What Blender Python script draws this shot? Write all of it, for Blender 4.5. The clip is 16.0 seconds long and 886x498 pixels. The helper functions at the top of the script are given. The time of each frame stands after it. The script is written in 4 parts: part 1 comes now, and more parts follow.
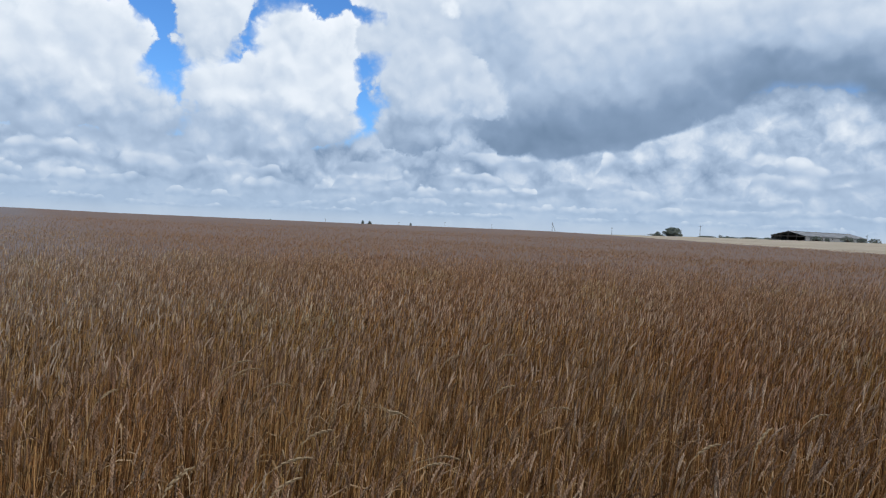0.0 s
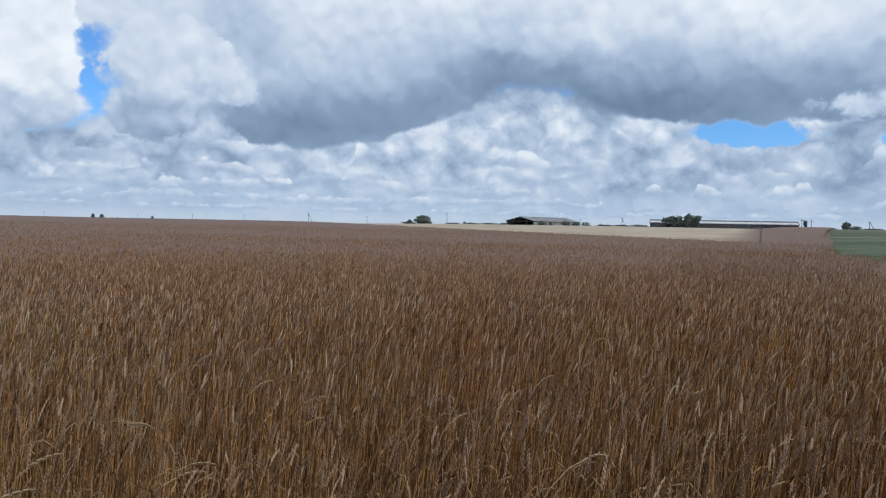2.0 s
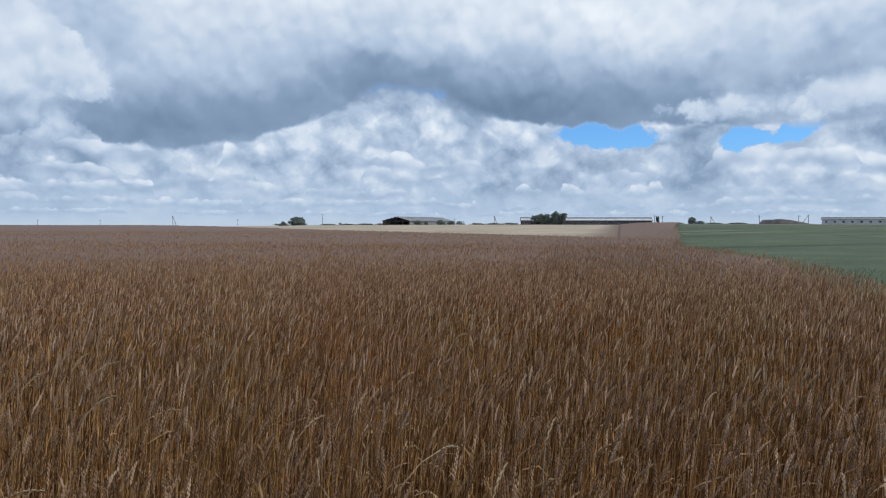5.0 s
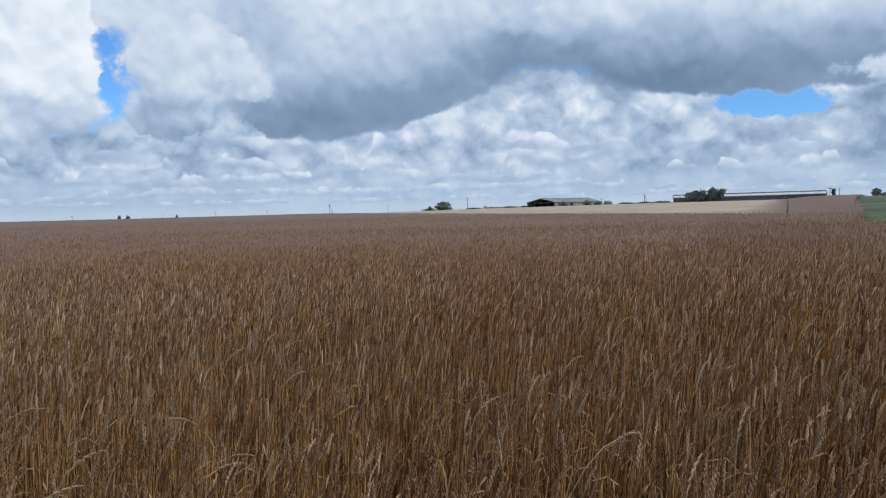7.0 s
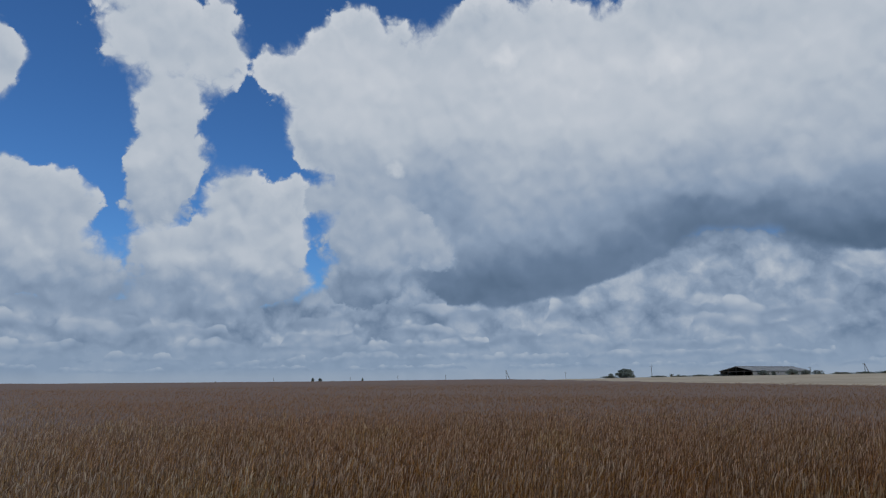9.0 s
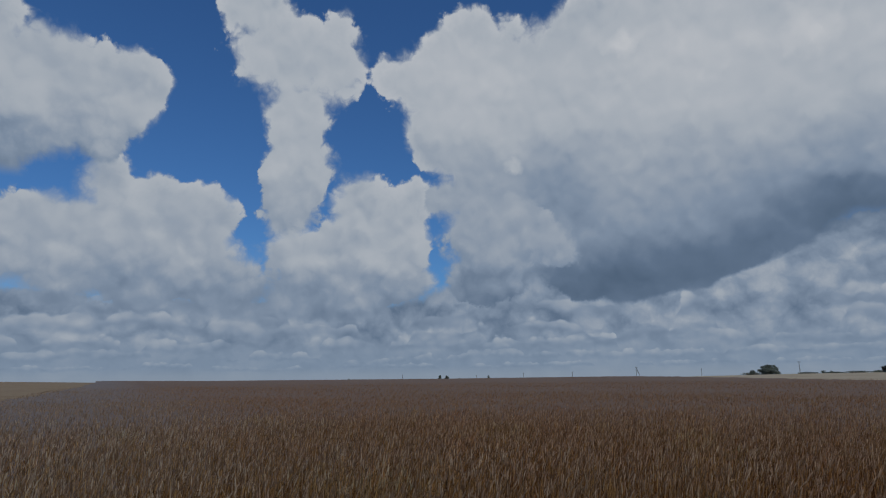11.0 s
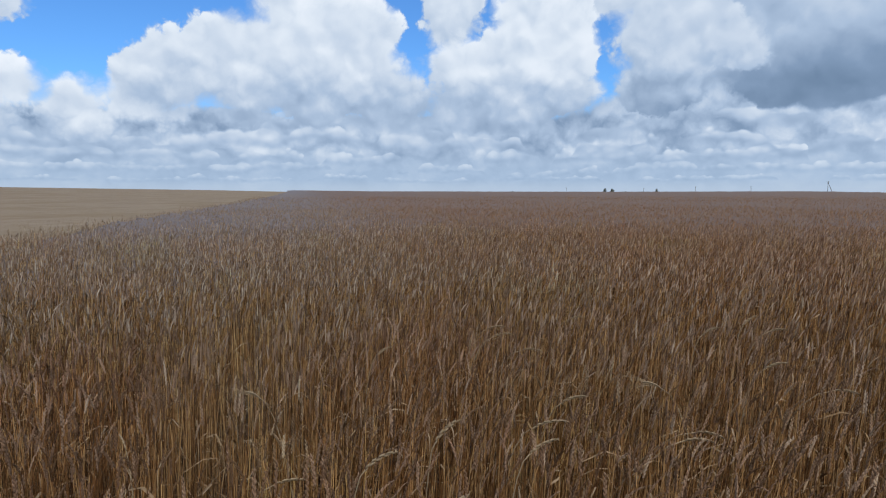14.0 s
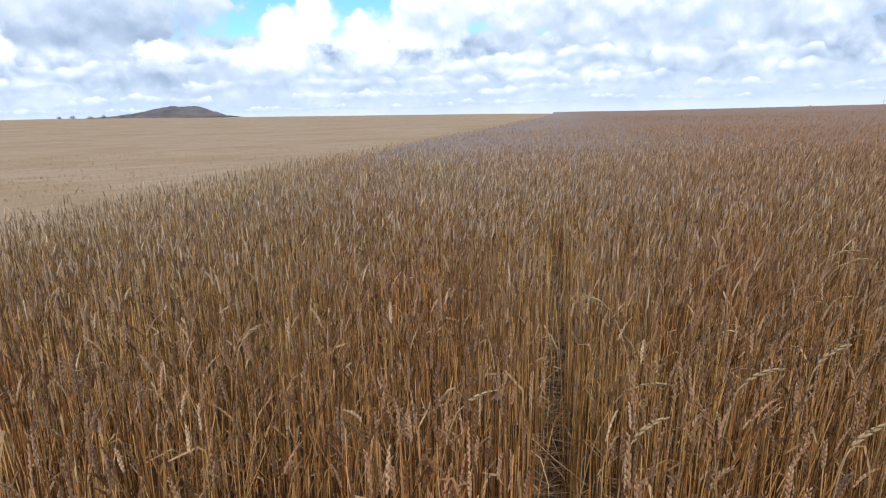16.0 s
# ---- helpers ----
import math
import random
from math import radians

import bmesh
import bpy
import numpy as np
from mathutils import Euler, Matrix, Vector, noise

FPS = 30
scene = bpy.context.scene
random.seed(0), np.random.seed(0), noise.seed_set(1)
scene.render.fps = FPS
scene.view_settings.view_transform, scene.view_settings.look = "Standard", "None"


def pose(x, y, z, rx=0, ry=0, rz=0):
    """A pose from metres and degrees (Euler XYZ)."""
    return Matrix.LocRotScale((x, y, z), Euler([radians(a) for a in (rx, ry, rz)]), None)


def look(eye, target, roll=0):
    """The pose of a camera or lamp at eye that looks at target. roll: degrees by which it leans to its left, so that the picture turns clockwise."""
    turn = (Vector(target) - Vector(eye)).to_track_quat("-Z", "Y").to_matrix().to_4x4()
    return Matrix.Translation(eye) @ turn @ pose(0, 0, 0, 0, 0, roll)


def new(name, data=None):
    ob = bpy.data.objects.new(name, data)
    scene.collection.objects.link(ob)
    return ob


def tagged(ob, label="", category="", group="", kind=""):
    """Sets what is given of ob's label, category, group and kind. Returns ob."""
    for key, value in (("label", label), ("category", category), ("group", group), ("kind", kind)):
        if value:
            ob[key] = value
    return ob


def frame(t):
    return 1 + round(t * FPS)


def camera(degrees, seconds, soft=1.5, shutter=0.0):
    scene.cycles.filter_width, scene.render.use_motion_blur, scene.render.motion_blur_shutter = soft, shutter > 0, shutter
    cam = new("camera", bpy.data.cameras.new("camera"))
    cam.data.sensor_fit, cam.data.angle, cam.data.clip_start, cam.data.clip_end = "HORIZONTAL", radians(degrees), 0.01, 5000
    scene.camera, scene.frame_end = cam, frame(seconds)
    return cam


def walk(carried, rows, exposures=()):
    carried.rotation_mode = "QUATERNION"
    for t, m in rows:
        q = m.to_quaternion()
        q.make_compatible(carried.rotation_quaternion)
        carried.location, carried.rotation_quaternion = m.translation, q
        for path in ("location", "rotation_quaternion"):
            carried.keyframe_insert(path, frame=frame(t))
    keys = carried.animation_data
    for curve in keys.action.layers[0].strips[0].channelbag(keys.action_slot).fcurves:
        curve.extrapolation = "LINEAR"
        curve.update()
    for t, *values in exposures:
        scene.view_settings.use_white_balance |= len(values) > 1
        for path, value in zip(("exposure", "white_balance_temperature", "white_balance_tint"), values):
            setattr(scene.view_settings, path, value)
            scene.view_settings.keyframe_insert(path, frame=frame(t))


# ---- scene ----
# ---- camera: a phone held at eye height, turning on the spot ----
EYE = 1.6
cam = camera(68.7, 16.0, soft=1.2)
# seconds, x, y, rise, yaw, pitch, roll
PATH = [
 (0.0, 0.000, 0.000, 0.000, 1.30, -2.00, -2.39),
 (0.5, 0.000, 0.000, 0.000, -6.37, -2.16, -0.93),
 (1.0, 0.000, 0.000, 0.000, -11.53, -2.55, -1.14),
 (1.5, 0.000, 0.000, 0.000, -16.23, -2.71, -1.08),
 (2.0, 0.010, 0.000, 0.000, -19.98, -2.23, -1.20),
 (2.5, 0.020, -0.010, 0.000, -21.72, -1.97, -1.30),
 (3.0, 0.040, -0.020, 0.000, -24.89, -2.00, -1.13),
 (3.5, 0.060, -0.030, 0.000, -27.78, -1.74, -0.95),
 (3.7, 0.065, -0.035, 0.000, -28.78, -1.49, -0.83),
 (4.7, 0.080, -0.050, 0.000, -30.87, -1.95, -0.15),
 (5.8, 0.080, -0.050, 0.000, -29.48, -2.72, 0.34),
 (6.0, 0.075, -0.045, 0.000, -27.95, -2.81, 0.61),
 (6.5, 0.030, -0.020, 0.000, -24.24, -3.41, 0.91),
 (7.0, 0.000, 0.000, 0.000, -18.16, -3.46, 1.51),
 (7.5, 0.014, 0.020, 0.004, -15.30, -3.32, 2.13),
 (8.0, 0.070, 0.050, 0.010, -11.51, 0.30, -0.10),
 (8.5, 0.055, 0.040, 0.008, -5.96, 5.87, 0.82),
 (8.7, 0.050, 0.035, 0.008, -4.63, 8.30, 0.74),
 (9.7, 0.025, 0.030, 0.006, 1.68, 14.60, 0.60),
 (10.8, 0.020, 0.030, 0.005, 7.12, 13.54, 0.38),
 (11.0, 0.020, 0.030, 0.005, 8.10, 11.25, 0.67),
 (11.5, 0.020, 0.030, 0.005, 9.38, 6.54, 0.90),
 (12.0, 0.018, 0.025, 0.005, 10.46, 1.32, 0.66),
 (12.5, 0.015, 0.020, 0.005, 12.92, -2.59, -0.15),
 (13.0, 0.000, 0.000, 0.000, 16.62, -2.94, -0.05),
 (13.5, -0.013, -0.020, -0.005, 20.24, -3.65, 0.23),
 (14.0, -0.023, -0.020, -0.006, 22.33, -5.10, 0.04),
 (14.5, -0.040, -0.040, -0.020, 26.20, -6.66, 0.23),
 (15.0, -0.075, -0.060, -0.035, 33.44, -8.38, 0.45),
 (15.5, -0.140, -0.110, -0.045, 40.06, -9.29, -0.10),
 (16.0, -0.260, -0.180, -0.050, 45.15, -11.57, 1.61),
]
# seconds, stops, kelvin, tint
EXPOSURES = [(0.0, -0.11, 6400, 10), (1.0, -0.08, 6450, 10), (8.0, -0.08, 6400, 10), (8.5, -0.62, 6150, 10), (8.7, -0.75, 6150, 10), (10.8, -1.2, 6250, 10), (11.2, -1.13, 6250, 10), (11.5, -1.06, 6250, 10), (12.0, -0.84, 6150, 10),
             (12.5, -0.38, 6200, 10), (13.5, -0.20, 6250, 10), (14.5, -0.06, 6350, 10), (15.0, 0.06, 6500, 11), (15.5, 0.24, 6650, 12), (16.0, 0.55, 6850, 13)]
walk(cam, [(t, pose(x, y, EYE + z, 90 + p, r, w)) for t, x, y, z, w, p, r in PATH], EXPOSURES)

# ---- world: blue sky, broken cumulus, one veiled sun ----
SUN_AZ, SUN_EL = -135.0, 48.0          # degrees; azimuth counts to the left of straight ahead
sun = new("sun", bpy.data.lights.new("sun", "SUN"))
sun.data.energy, sun.data.angle, sun.data.color = 2.05, radians(8), (1.0, 0.93, 0.84)
sun.matrix_world = look((0, 0, 60), (60 * math.sin(radians(SUN_AZ)) / math.tan(radians(SUN_EL)), -60 * math.cos(radians(SUN_AZ)) / math.tan(radians(SUN_EL)), 0))

world = bpy.data.worlds.new("sky")
scene.world = world
world.use_nodes = True
WT = world.node_tree
WT.nodes.clear()


class Nodes:
    """A few short words to write node trees with."""

    def __init__(self, tree):
        self.tree = tree

    def node(self, kind, **settings):
        n = self.tree.nodes.new(kind)
        for key, value in settings.items():
            setattr(n, key, value)
        return n

    def put(self, socket, value):
        if isinstance(value, bpy.types.NodeSocket):
            self.tree.links.new(value, socket)
        elif value is not None:
            socket.default_value = value

    def math(self, op, a, b=None, c=None, clamp=False):
        n = self.node("ShaderNodeMath", operation=op, use_clamp=clamp)
        for i, v in enumerate((a, b, c)):
            self.put(n.inputs[i], v)
        return n.outputs[0]

    def vec(self, op, a, b=None, scale=None):
        n = self.node("ShaderNodeVectorMath", operation=op)
        self.put(n.inputs[0], a)
        self.put(n.inputs[1], b)
        if scale is not None:
            self.put(n.inputs["Scale"], scale)
        return n.outputs["Value"] if op in ("LENGTH", "DOT_PRODUCT", "DISTANCE") else n.outputs[0]

    def ramp(self, v, a, b, lo=0.0, hi=1.0, smooth=True):
        n = self.node("ShaderNodeMapRange", interpolation_type="SMOOTHSTEP" if smooth else "LINEAR", clamp=True)
        for i, x in enumerate((v, a, b, lo, hi)):
            self.put(n.inputs[i], x)
        return n.outputs[0]

    def noise(self, v, scale, detail=5.0, rough=0.55, colour=False, distortion=0.0):
        n = self.node("ShaderNodeTexNoise")
        self.put(n.inputs["Vector"], v)
        for key, x in (("Scale", scale), ("Detail", detail), ("Roughness", rough), ("Distortion", distortion)):
            self.put(n.inputs[key], x)
        return n.outputs["Color" if colour else "Fac"]

    def mix(self, f, a, b, mode="MIX"):
        n = self.node("ShaderNodeMix", data_type="RGBA", blend_type=mode)
        self.put(n.inputs[0], f)
        for i, x in ((6, a), (7, b)):
            self.put(n.inputs[i], (*x, 1) if isinstance(x, tuple) and len(x) == 3 else x)
        return n.outputs[2]

    def colours(self, v, *stops):
        n = self.node("ShaderNodeValToRGB")
        self.put(n.inputs[0], v)
        els = n.color_ramp.elements
        while len(els) < len(stops):
            els.new(0.5)
        for e, (pos, col) in zip(els, stops):
            e.position, e.color = pos, (*col, 1)
        return n.outputs[0]

    def place(self, v, loc=(0, 0, 0), rot=0.0, scale=(1, 1, 1), kind="POINT"):
        n = self.node("ShaderNodeMapping", vector_type=kind)
        self.put(n.inputs["Vector"], v)
        n.inputs["Location"].default_value, n.inputs["Scale"].default_value = loc, scale
        n.inputs["Rotation"].default_value = (0, 0, radians(rot))
        return n.outputs[0]

    def xyz(self, x, y, z=0.0):
        n = self.node("ShaderNodeCombineXYZ")
        for i, v in enumerate((x, y, z)):
            self.put(n.inputs[i], v)
        return n.outputs[0]


K = Nodes(WT)
direction = K.node("ShaderNodeTexCoord").outputs["Generated"]
split = K.node("ShaderNodeSeparateXYZ")
K.put(split.inputs[0], direction)
az = K.math("MULTIPLY", K.math("ARCTAN2", K.math("MULTIPLY", split.outputs[0], -1.0), split.outputs[1]), 57.29578)
el = K.math("MULTIPLY", K.math("ARCSINE", split.outputs[2]), 57.29578)
flat = K.xyz(az, el)

# cloud edges billow: puffs in three sizes, gently bent so that no cell shows
bend = K.vec("SCALE", K.vec("SUBTRACT", K.noise(flat, 0.45, 5.0, 0.58, True), (0.5, 0.5, 0.5)), scale=3.4)
gentle = K.vec("SCALE", K.vec("SUBTRACT", K.noise(flat, 0.45, 3.0, 0.5, True), (0.5, 0.5, 0.5)), scale=3.4)
crowns = K.vec("ADD", flat, K.vec("SCALE", bend, scale=0.55))
soft = K.vec("ADD", flat, gentle)


def patch(where, a, e, ra, re, rot=0.0):
    """1 at the middle of an oval patch of sky, 0 at its rim, below 0 outside."""
    return K.math("SUBTRACT", 1.0, K.vec("LENGTH", K.place(where, (a, e, 0), rot, (ra, re, 400), "TEXTURE")))


def union(fields, blend=0.12):
    out = fields[0]
    for f in fields[1:]:
        out = K.math("SMOOTH_MAX", out, f, blend)
    return out


def puffs(where, scale, smooth):
    vor = K.node("ShaderNodeTexVoronoi", feature="SMOOTH_F1")
    K.put(vor.inputs["Vector"], where)
    vor.inputs["Scale"].default_value, vor.inputs["Smoothness"].default_value = scale, smooth
    return K.math("SUBTRACT", 0.5, vor.outputs["Distance"])


def billows(where, smooth):
    return K.math("ADD", K.math("MULTIPLY", puffs(where, 0.30, smooth), 2.0), K.math("MULTIPLY", puffs(where, 0.80, smooth), 0.85))


lumps = K.math("ADD", billows(crowns, 0.3), K.math("ADD", K.math("MULTIPLY", puffs(crowns, 2.1, 0.3), 0.46), K.math("MULTIPLY", puffs(crowns, 4.6, 0.3), 0.18)))
# what faces up is lit: how much lower the billows lie a little way further up
smooth_at = K.vec("ADD", flat, K.vec("SCALE", gentle, scale=0.5))
relief = K.math("SUBTRACT", billows(smooth_at, 0.8), billows(K.vec("ADD", smooth_at, (-0.2, 0.75, 0.0)), 0.8))
broad = K.math("SUBTRACT", K.noise(flat, 0.075, 3.0, 0.5), 0.5)
grain = K.math("MULTIPLY", K.math("SUBTRACT", K.noise(soft, 0.4, 4.0, 0.45), 0.5), 0.20)
swell = K.math("MULTIPLY", K.math("SUBTRACT", K.noise(flat, 0.30, 4.0, 0.55), 0.5), 2.6)
wispy = K.ramp(K.noise(flat, 0.22, 3.0, 0.5), 0.40, 0.62, 0.35, 1.7)

# height of the great cloud's flat base round the compass
curve = K.node("ShaderNodeFloatCurve")
K.put(curve.inputs["Value"], K.math("DIVIDE", K.math("ADD", az, 90.0), 180.0))
points = curve.mapping.curves[0].points
base_line = [(-90, 8.2), (-59, 8.2), (-54.8, 8.0), (-48.8, 8.5), (-40, 8.8), (-33.5, 9.2), (-31, 10.1), (-27, 10.6), (-21.5, 9.6), (-16.6, 7.9), (-9.5, 6.5), (-2, 6.3), (2.1, 5.7), (6.3, 6.0), (13, 6.4), (34, 7.0), (60, 7.5), (90, 6.0)]
while len(points) < len(base_line):
    points.new(0.5, 0.5)
for pt, (a, e) in zip(points, base_line):
    pt.location = ((a + 90) / 180, e / 20)
curve.mapping.update()
above = K.math("SUBTRACT", K.math("ADD", el, K.math("MULTIPLY", swell, 0.8)), K.math("MULTIPLY", curve.outputs[0], 20.0))


def body_of(lobes, blend, rough):
    """How deep inside a cloud, in degrees; lobes: azimuth, elevation, half width, half height."""
    return K.math("ADD", union([K.math("MULTIPLY", patch(flat, *lobe), min(lobe[2], lobe[3])) for lobe in lobes], blend), K.math("MULTIPLY", K.math("ADD", lumps, 0.75), rough))


def lay(under, mask, shade):
    """Lays a cloud over the tone and cover below it."""
    over = K.node("ShaderNodeMix", data_type="FLOAT")
    for k, v in ((0, mask), (2, under[0]), (3, shade)):
        K.put(over.inputs[k], v)
    return over.outputs[0], K.math("MAXIMUM", under[1], mask)


def cumulus(under, lobes, base, top, grey, white, blend=0.9, rough=1.0, bumps=1.0, crest=0.20):
    """A heaped cloud: swelling crowns over a level grey base."""
    body = body_of(lobes, blend, rough)
    mask = K.math("MULTIPLY", K.ramp(body, -0.05, wispy), K.ramp(K.math("ADD", el, K.math("MULTIPLY", swell, 0.35)), base - 0.5, base + 0.8))
    lit = K.ramp(K.math("ADD", el, K.math("MULTIPLY", lumps, 1.2)), base, base + (top - base) * 0.5, grey, white)
    edge = K.math("MULTIPLY", K.ramp(body, 1.9, 0.2), K.ramp(el, base + (top - base) * 0.25, top, 0.0, crest))
    return lay(under, mask, K.math("ADD", K.math("ADD", lit, edge), K.math("ADD", K.math("MULTIPLY", relief, 0.16 * bumps), grain)))


# the far rows, one behind the other down to the horizon: level grey bases, puffed tops, ever smaller
low_blue = union([patch(crowns, -45.0, 7.7, 4.6, 1.15, 2), patch(crowns, -55.9, 7.0, 1.9, 0.8, -10), patch(crowns, -59.5, 7.5, 2.2, 0.8, -14)])
low_blue = K.math("ADD", K.math("SUBTRACT", low_blue, K.math("MULTIPLY", lumps, 0.30)), 0.08)
reach = K.math("ADD", K.ramp(az, -12.0, 14.0, 12.0, 7.4), K.math("MULTIPLY", lumps, 0.7))
low_mask = K.math("MULTIPLY", K.ramp(K.math("SUBTRACT", reach, el), -0.2, 0.9), K.ramp(low_blue, 0.0, 0.25, 1.0, 0.0))
mist = K.math("ADD", K.ramp(az, -14.0, 4.0, 0.64, 0.62), K.math("MULTIPLY", K.math("SUBTRACT", K.noise(K.place(soft, scale=(0.55, 1.0, 1)), 0.4, 4.0, 0.5), 0.5), 0.62))
heap = K.math("ADD", K.math("MULTIPLY", lumps, 0.17), K.math("MULTIPLY", relief, 0.20))
mist = K.math("ADD", mist, K.math("MULTIPLY", heap, K.ramp(el, 1.5, 4.0, 0.2, 1.0)))
sky_now = lay((0.6, 0.0), low_mask, mist)


def far_row(under, base, height, size, amount):
    """A row of heaped clouds with level bases; size: the width of a head; amount: how much of the row is filled."""
    level = K.math("ADD", base, K.math("MULTIPLY", K.math("SUBTRACT", K.noise(K.xyz(K.math("DIVIDE", az, 9.0), base * 5.0), 1.0, 2.0, 0.5), 0.5), 2.6 * height))
    up = K.math("SUBTRACT", el, level)
    where = K.vec("ADD", K.xyz(K.math("DIVIDE", az, size), K.math("ADD", K.math("DIVIDE", el, size * 0.7), base * 17.0)), K.vec("SCALE", bend, scale=0.22 / size))
    head = puffs(where, 1.0, 0.35)
    knob = puffs(where, 2.7, 0.3)
    fill = K.ramp(K.noise(K.xyz(K.math("DIVIDE", az, size * 3.5), base * 9.0), 1.0, 3.0, 0.55), 0.66 - 0.4 * amount, 0.80 - 0.4 * amount, -0.9, 0.9)
    top = K.math("ADD", K.math("MULTIPLY", fill, height), K.math("ADD", K.math("MULTIPLY", head, 1.0 * height), K.math("MULTIPLY", knob, 0.40 * height)))
    wavy = K.math("MULTIPLY", K.math("SUBTRACT", K.noise(where, 0.8, 3.0, 0.5), 0.5), 1.1 * height)
    mask = K.math("MULTIPLY", K.ramp(K.math("SUBTRACT", top, up), 0.0, 0.22 * height), K.ramp(K.math("ADD", up, wavy), -0.15 * height, 0.45 * height, 0.0, 0.85))
    lit = K.math("ADD", K.ramp(K.math("ADD", up, wavy), 0.0, height * 1.0, 0.50, 0.84), K.math("ADD", K.math("MULTIPLY", head, 0.22), K.math("MULTIPLY", knob, 0.20)))
    return lay(under, K.math("MULTIPLY", mask, K.ramp(low_blue, 0.0, 0.25, 1.0, 0.0)), lit)


for base, height, size, amount in ((0.8, 0.5, 1.2, 0.80), (1.5, 0.8, 1.7, 0.78), (2.4, 1.15, 2.2, 0.76), (3.5, 1.5, 2.8, 0.74), (4.9, 1.8, 3.4, 0.66)):
    sky_now = far_row(sky_now, base, height, size, amount)

# heaped clouds to the one side, the far ones first
sky_now = cumulus(sky_now, [(71.5, 8.3, 9.5, 2.4), (82.0, 8.0, 9.0, 3.0), (63.5, 13.9, 8.0, 1.8), (75.0, 12.0, 12.0, 4.0)], 5.6, 15.0, 0.42, 0.66, 1.2, 0.8, 0.7)
sky_now = cumulus(sky_now, [(67.3, 5.0, 2.4, 1.4), (79.5, 5.2, 2.2, 1.2)], 3.6, 6.8, 0.68, 0.94, rough=0.4)
sky_now = cumulus(sky_now, [(57.6, 6.2, 2.9, 2.6), (55.2, 7.6, 1.9, 1.9), (62.0, 4.3, 3.0, 1.8), (51.6, 6.0, 3.4, 2.2), (47.0, 7.0, 4.0, 2.4)], 3.2, 9.6, 0.58, 0.88, rough=0.7)
sky_now = cumulus(sky_now, [(22.0, 27.3, 5.6, 3.5), (25.2, 30.8, 2.7, 3.0), (26.8, 34.0, 2.4, 2.4), (17.9, 26.6, 2.2, 3.2), (21.4, 22.8, 2.6, 3.0), (21.2, 18.6, 2.8, 3.6), (21.6, 14.4, 2.4, 3.4)], 9.0, 33.0, 0.68, 0.98, 1.6, 0.9)
sky_now = cumulus(sky_now, [(15.6, 15.0, 2.4, 2.4), (11.7, 13.2, 2.6, 3.4), (20.0, 10.6, 3.8, 2.5), (14.4, 10.4, 4.6, 4.4), (18.0, 8.0, 7.0, 3.0), (10.8, 8.0, 1.9, 2.3), (10.6, 15.9, 1.5, 1.7)], 4.9, 17.8, 0.54, 0.90, 1.2, 0.8, 1.2)
sky_now = cumulus(sky_now, [(36.1, 15.2, 2.0, 2.3), (32.5, 14.4, 2.2, 2.4), (28.9, 13.6, 2.6, 2.6), (28.7, 10.6, 2.4, 3.6), (40.0, 11.2, 1.9, 1.6), (36.0, 10.2, 9.5, 4.4), (45.2, 8.8, 3.6, 2.7), (26.0, 7.6, 5.0, 2.4)], 5.0, 17.8, 0.54, 0.86, 1.4, 0.8, 1.0)
sky_now = cumulus(sky_now, [(42.5, 21.8, 4.8, 5.0), (38.4, 21.4, 4.0, 4.0), (34.6, 23.4, 2.2, 2.3), (47.5, 21.0, 7.0, 7.4)], 15.4, 28.5, 0.46, 0.92, 1.4, 0.9)

# the great cloud over the farm, with its dark level base
great = body_of([(11.2, 25.5, 2.8, 2.2), (4.6, 23.5, 7.4, 7.4), (-10.0, 19.0, 15.5, 13.2), (-40.0, 20.0, 34.0, 14.0), (-76.0, 20.0, 24.0, 13.0), (4.0, 13.0, 4.3, 6.0)], 2.0, 1.0)
great_mask = K.math("MULTIPLY", K.ramp(great, -0.05, wispy), K.ramp(above, -0.25, K.math("ADD", 0.2, K.ramp(K.math("ABSOLUTE", K.math("ADD", az, 29.0)), 3.0, 9.0, 1.6, 0.0))))
shades = K.math("MULTIPLY", K.math("MAXIMUM", union([patch(soft, -9.0, 8.6, 15.0, 3.0, -13), patch(soft, -40.0, 10.6, 18.0, 2.8), patch(soft, -2.0, 16.0, 6.0, 5.0, -30), patch(soft, -26.0, 14.0, 8.0, 4.0)]), 0.0), -0.16)
lights = K.math("MULTIPLY", K.math("MAXIMUM", union([patch(soft, -15.0, 24.0, 16.0, 8.0), patch(soft, -30.0, 15.5, 9.0, 3.0), patch(soft, -48.0, 16.0, 10.0, 3.5), patch(soft, 6.0, 25.0, 8.0, 6.0)]), 0.0), 0.20)
flecks = K.math("MULTIPLY", K.math("MAXIMUM", union([patch(soft, 1.6, 18.3, 1.0, 0.6), patch(soft, -8.9, 27.7, 2.0, 1.1), patch(soft, -26.9, 9.7, 1.2, 0.35), patch(soft, -24.0, 26.0, 2.6, 2.4)]), 0.0), 0.30)
tone_great = K.math("ADD", K.ramp(above, 0.1, 9.0, K.ramp(az, -8.0, 12.0, 0.33, 0.46), K.ramp(el, 14.0, 26.0, 0.74, 0.98)), K.math("ADD", shades, K.math("ADD", lights, flecks)))
tone_great = K.math("ADD", tone_great, K.math("ADD", K.math("MULTIPLY", K.math("ADD", K.math("MULTIPLY", relief, 0.13), K.math("MULTIPLY", grain, 0.9)), K.ramp(above, 0.0, 5.0, 0.5, 1.0)), K.math("MULTIPLY", broad, 0.35)))
tone_great = K.math("ADD", tone_great, K.math("MULTIPLY", K.ramp(great, 2.2, 0.2), K.ramp(el, 8.0, 20.0, 0.06, 0.24)))
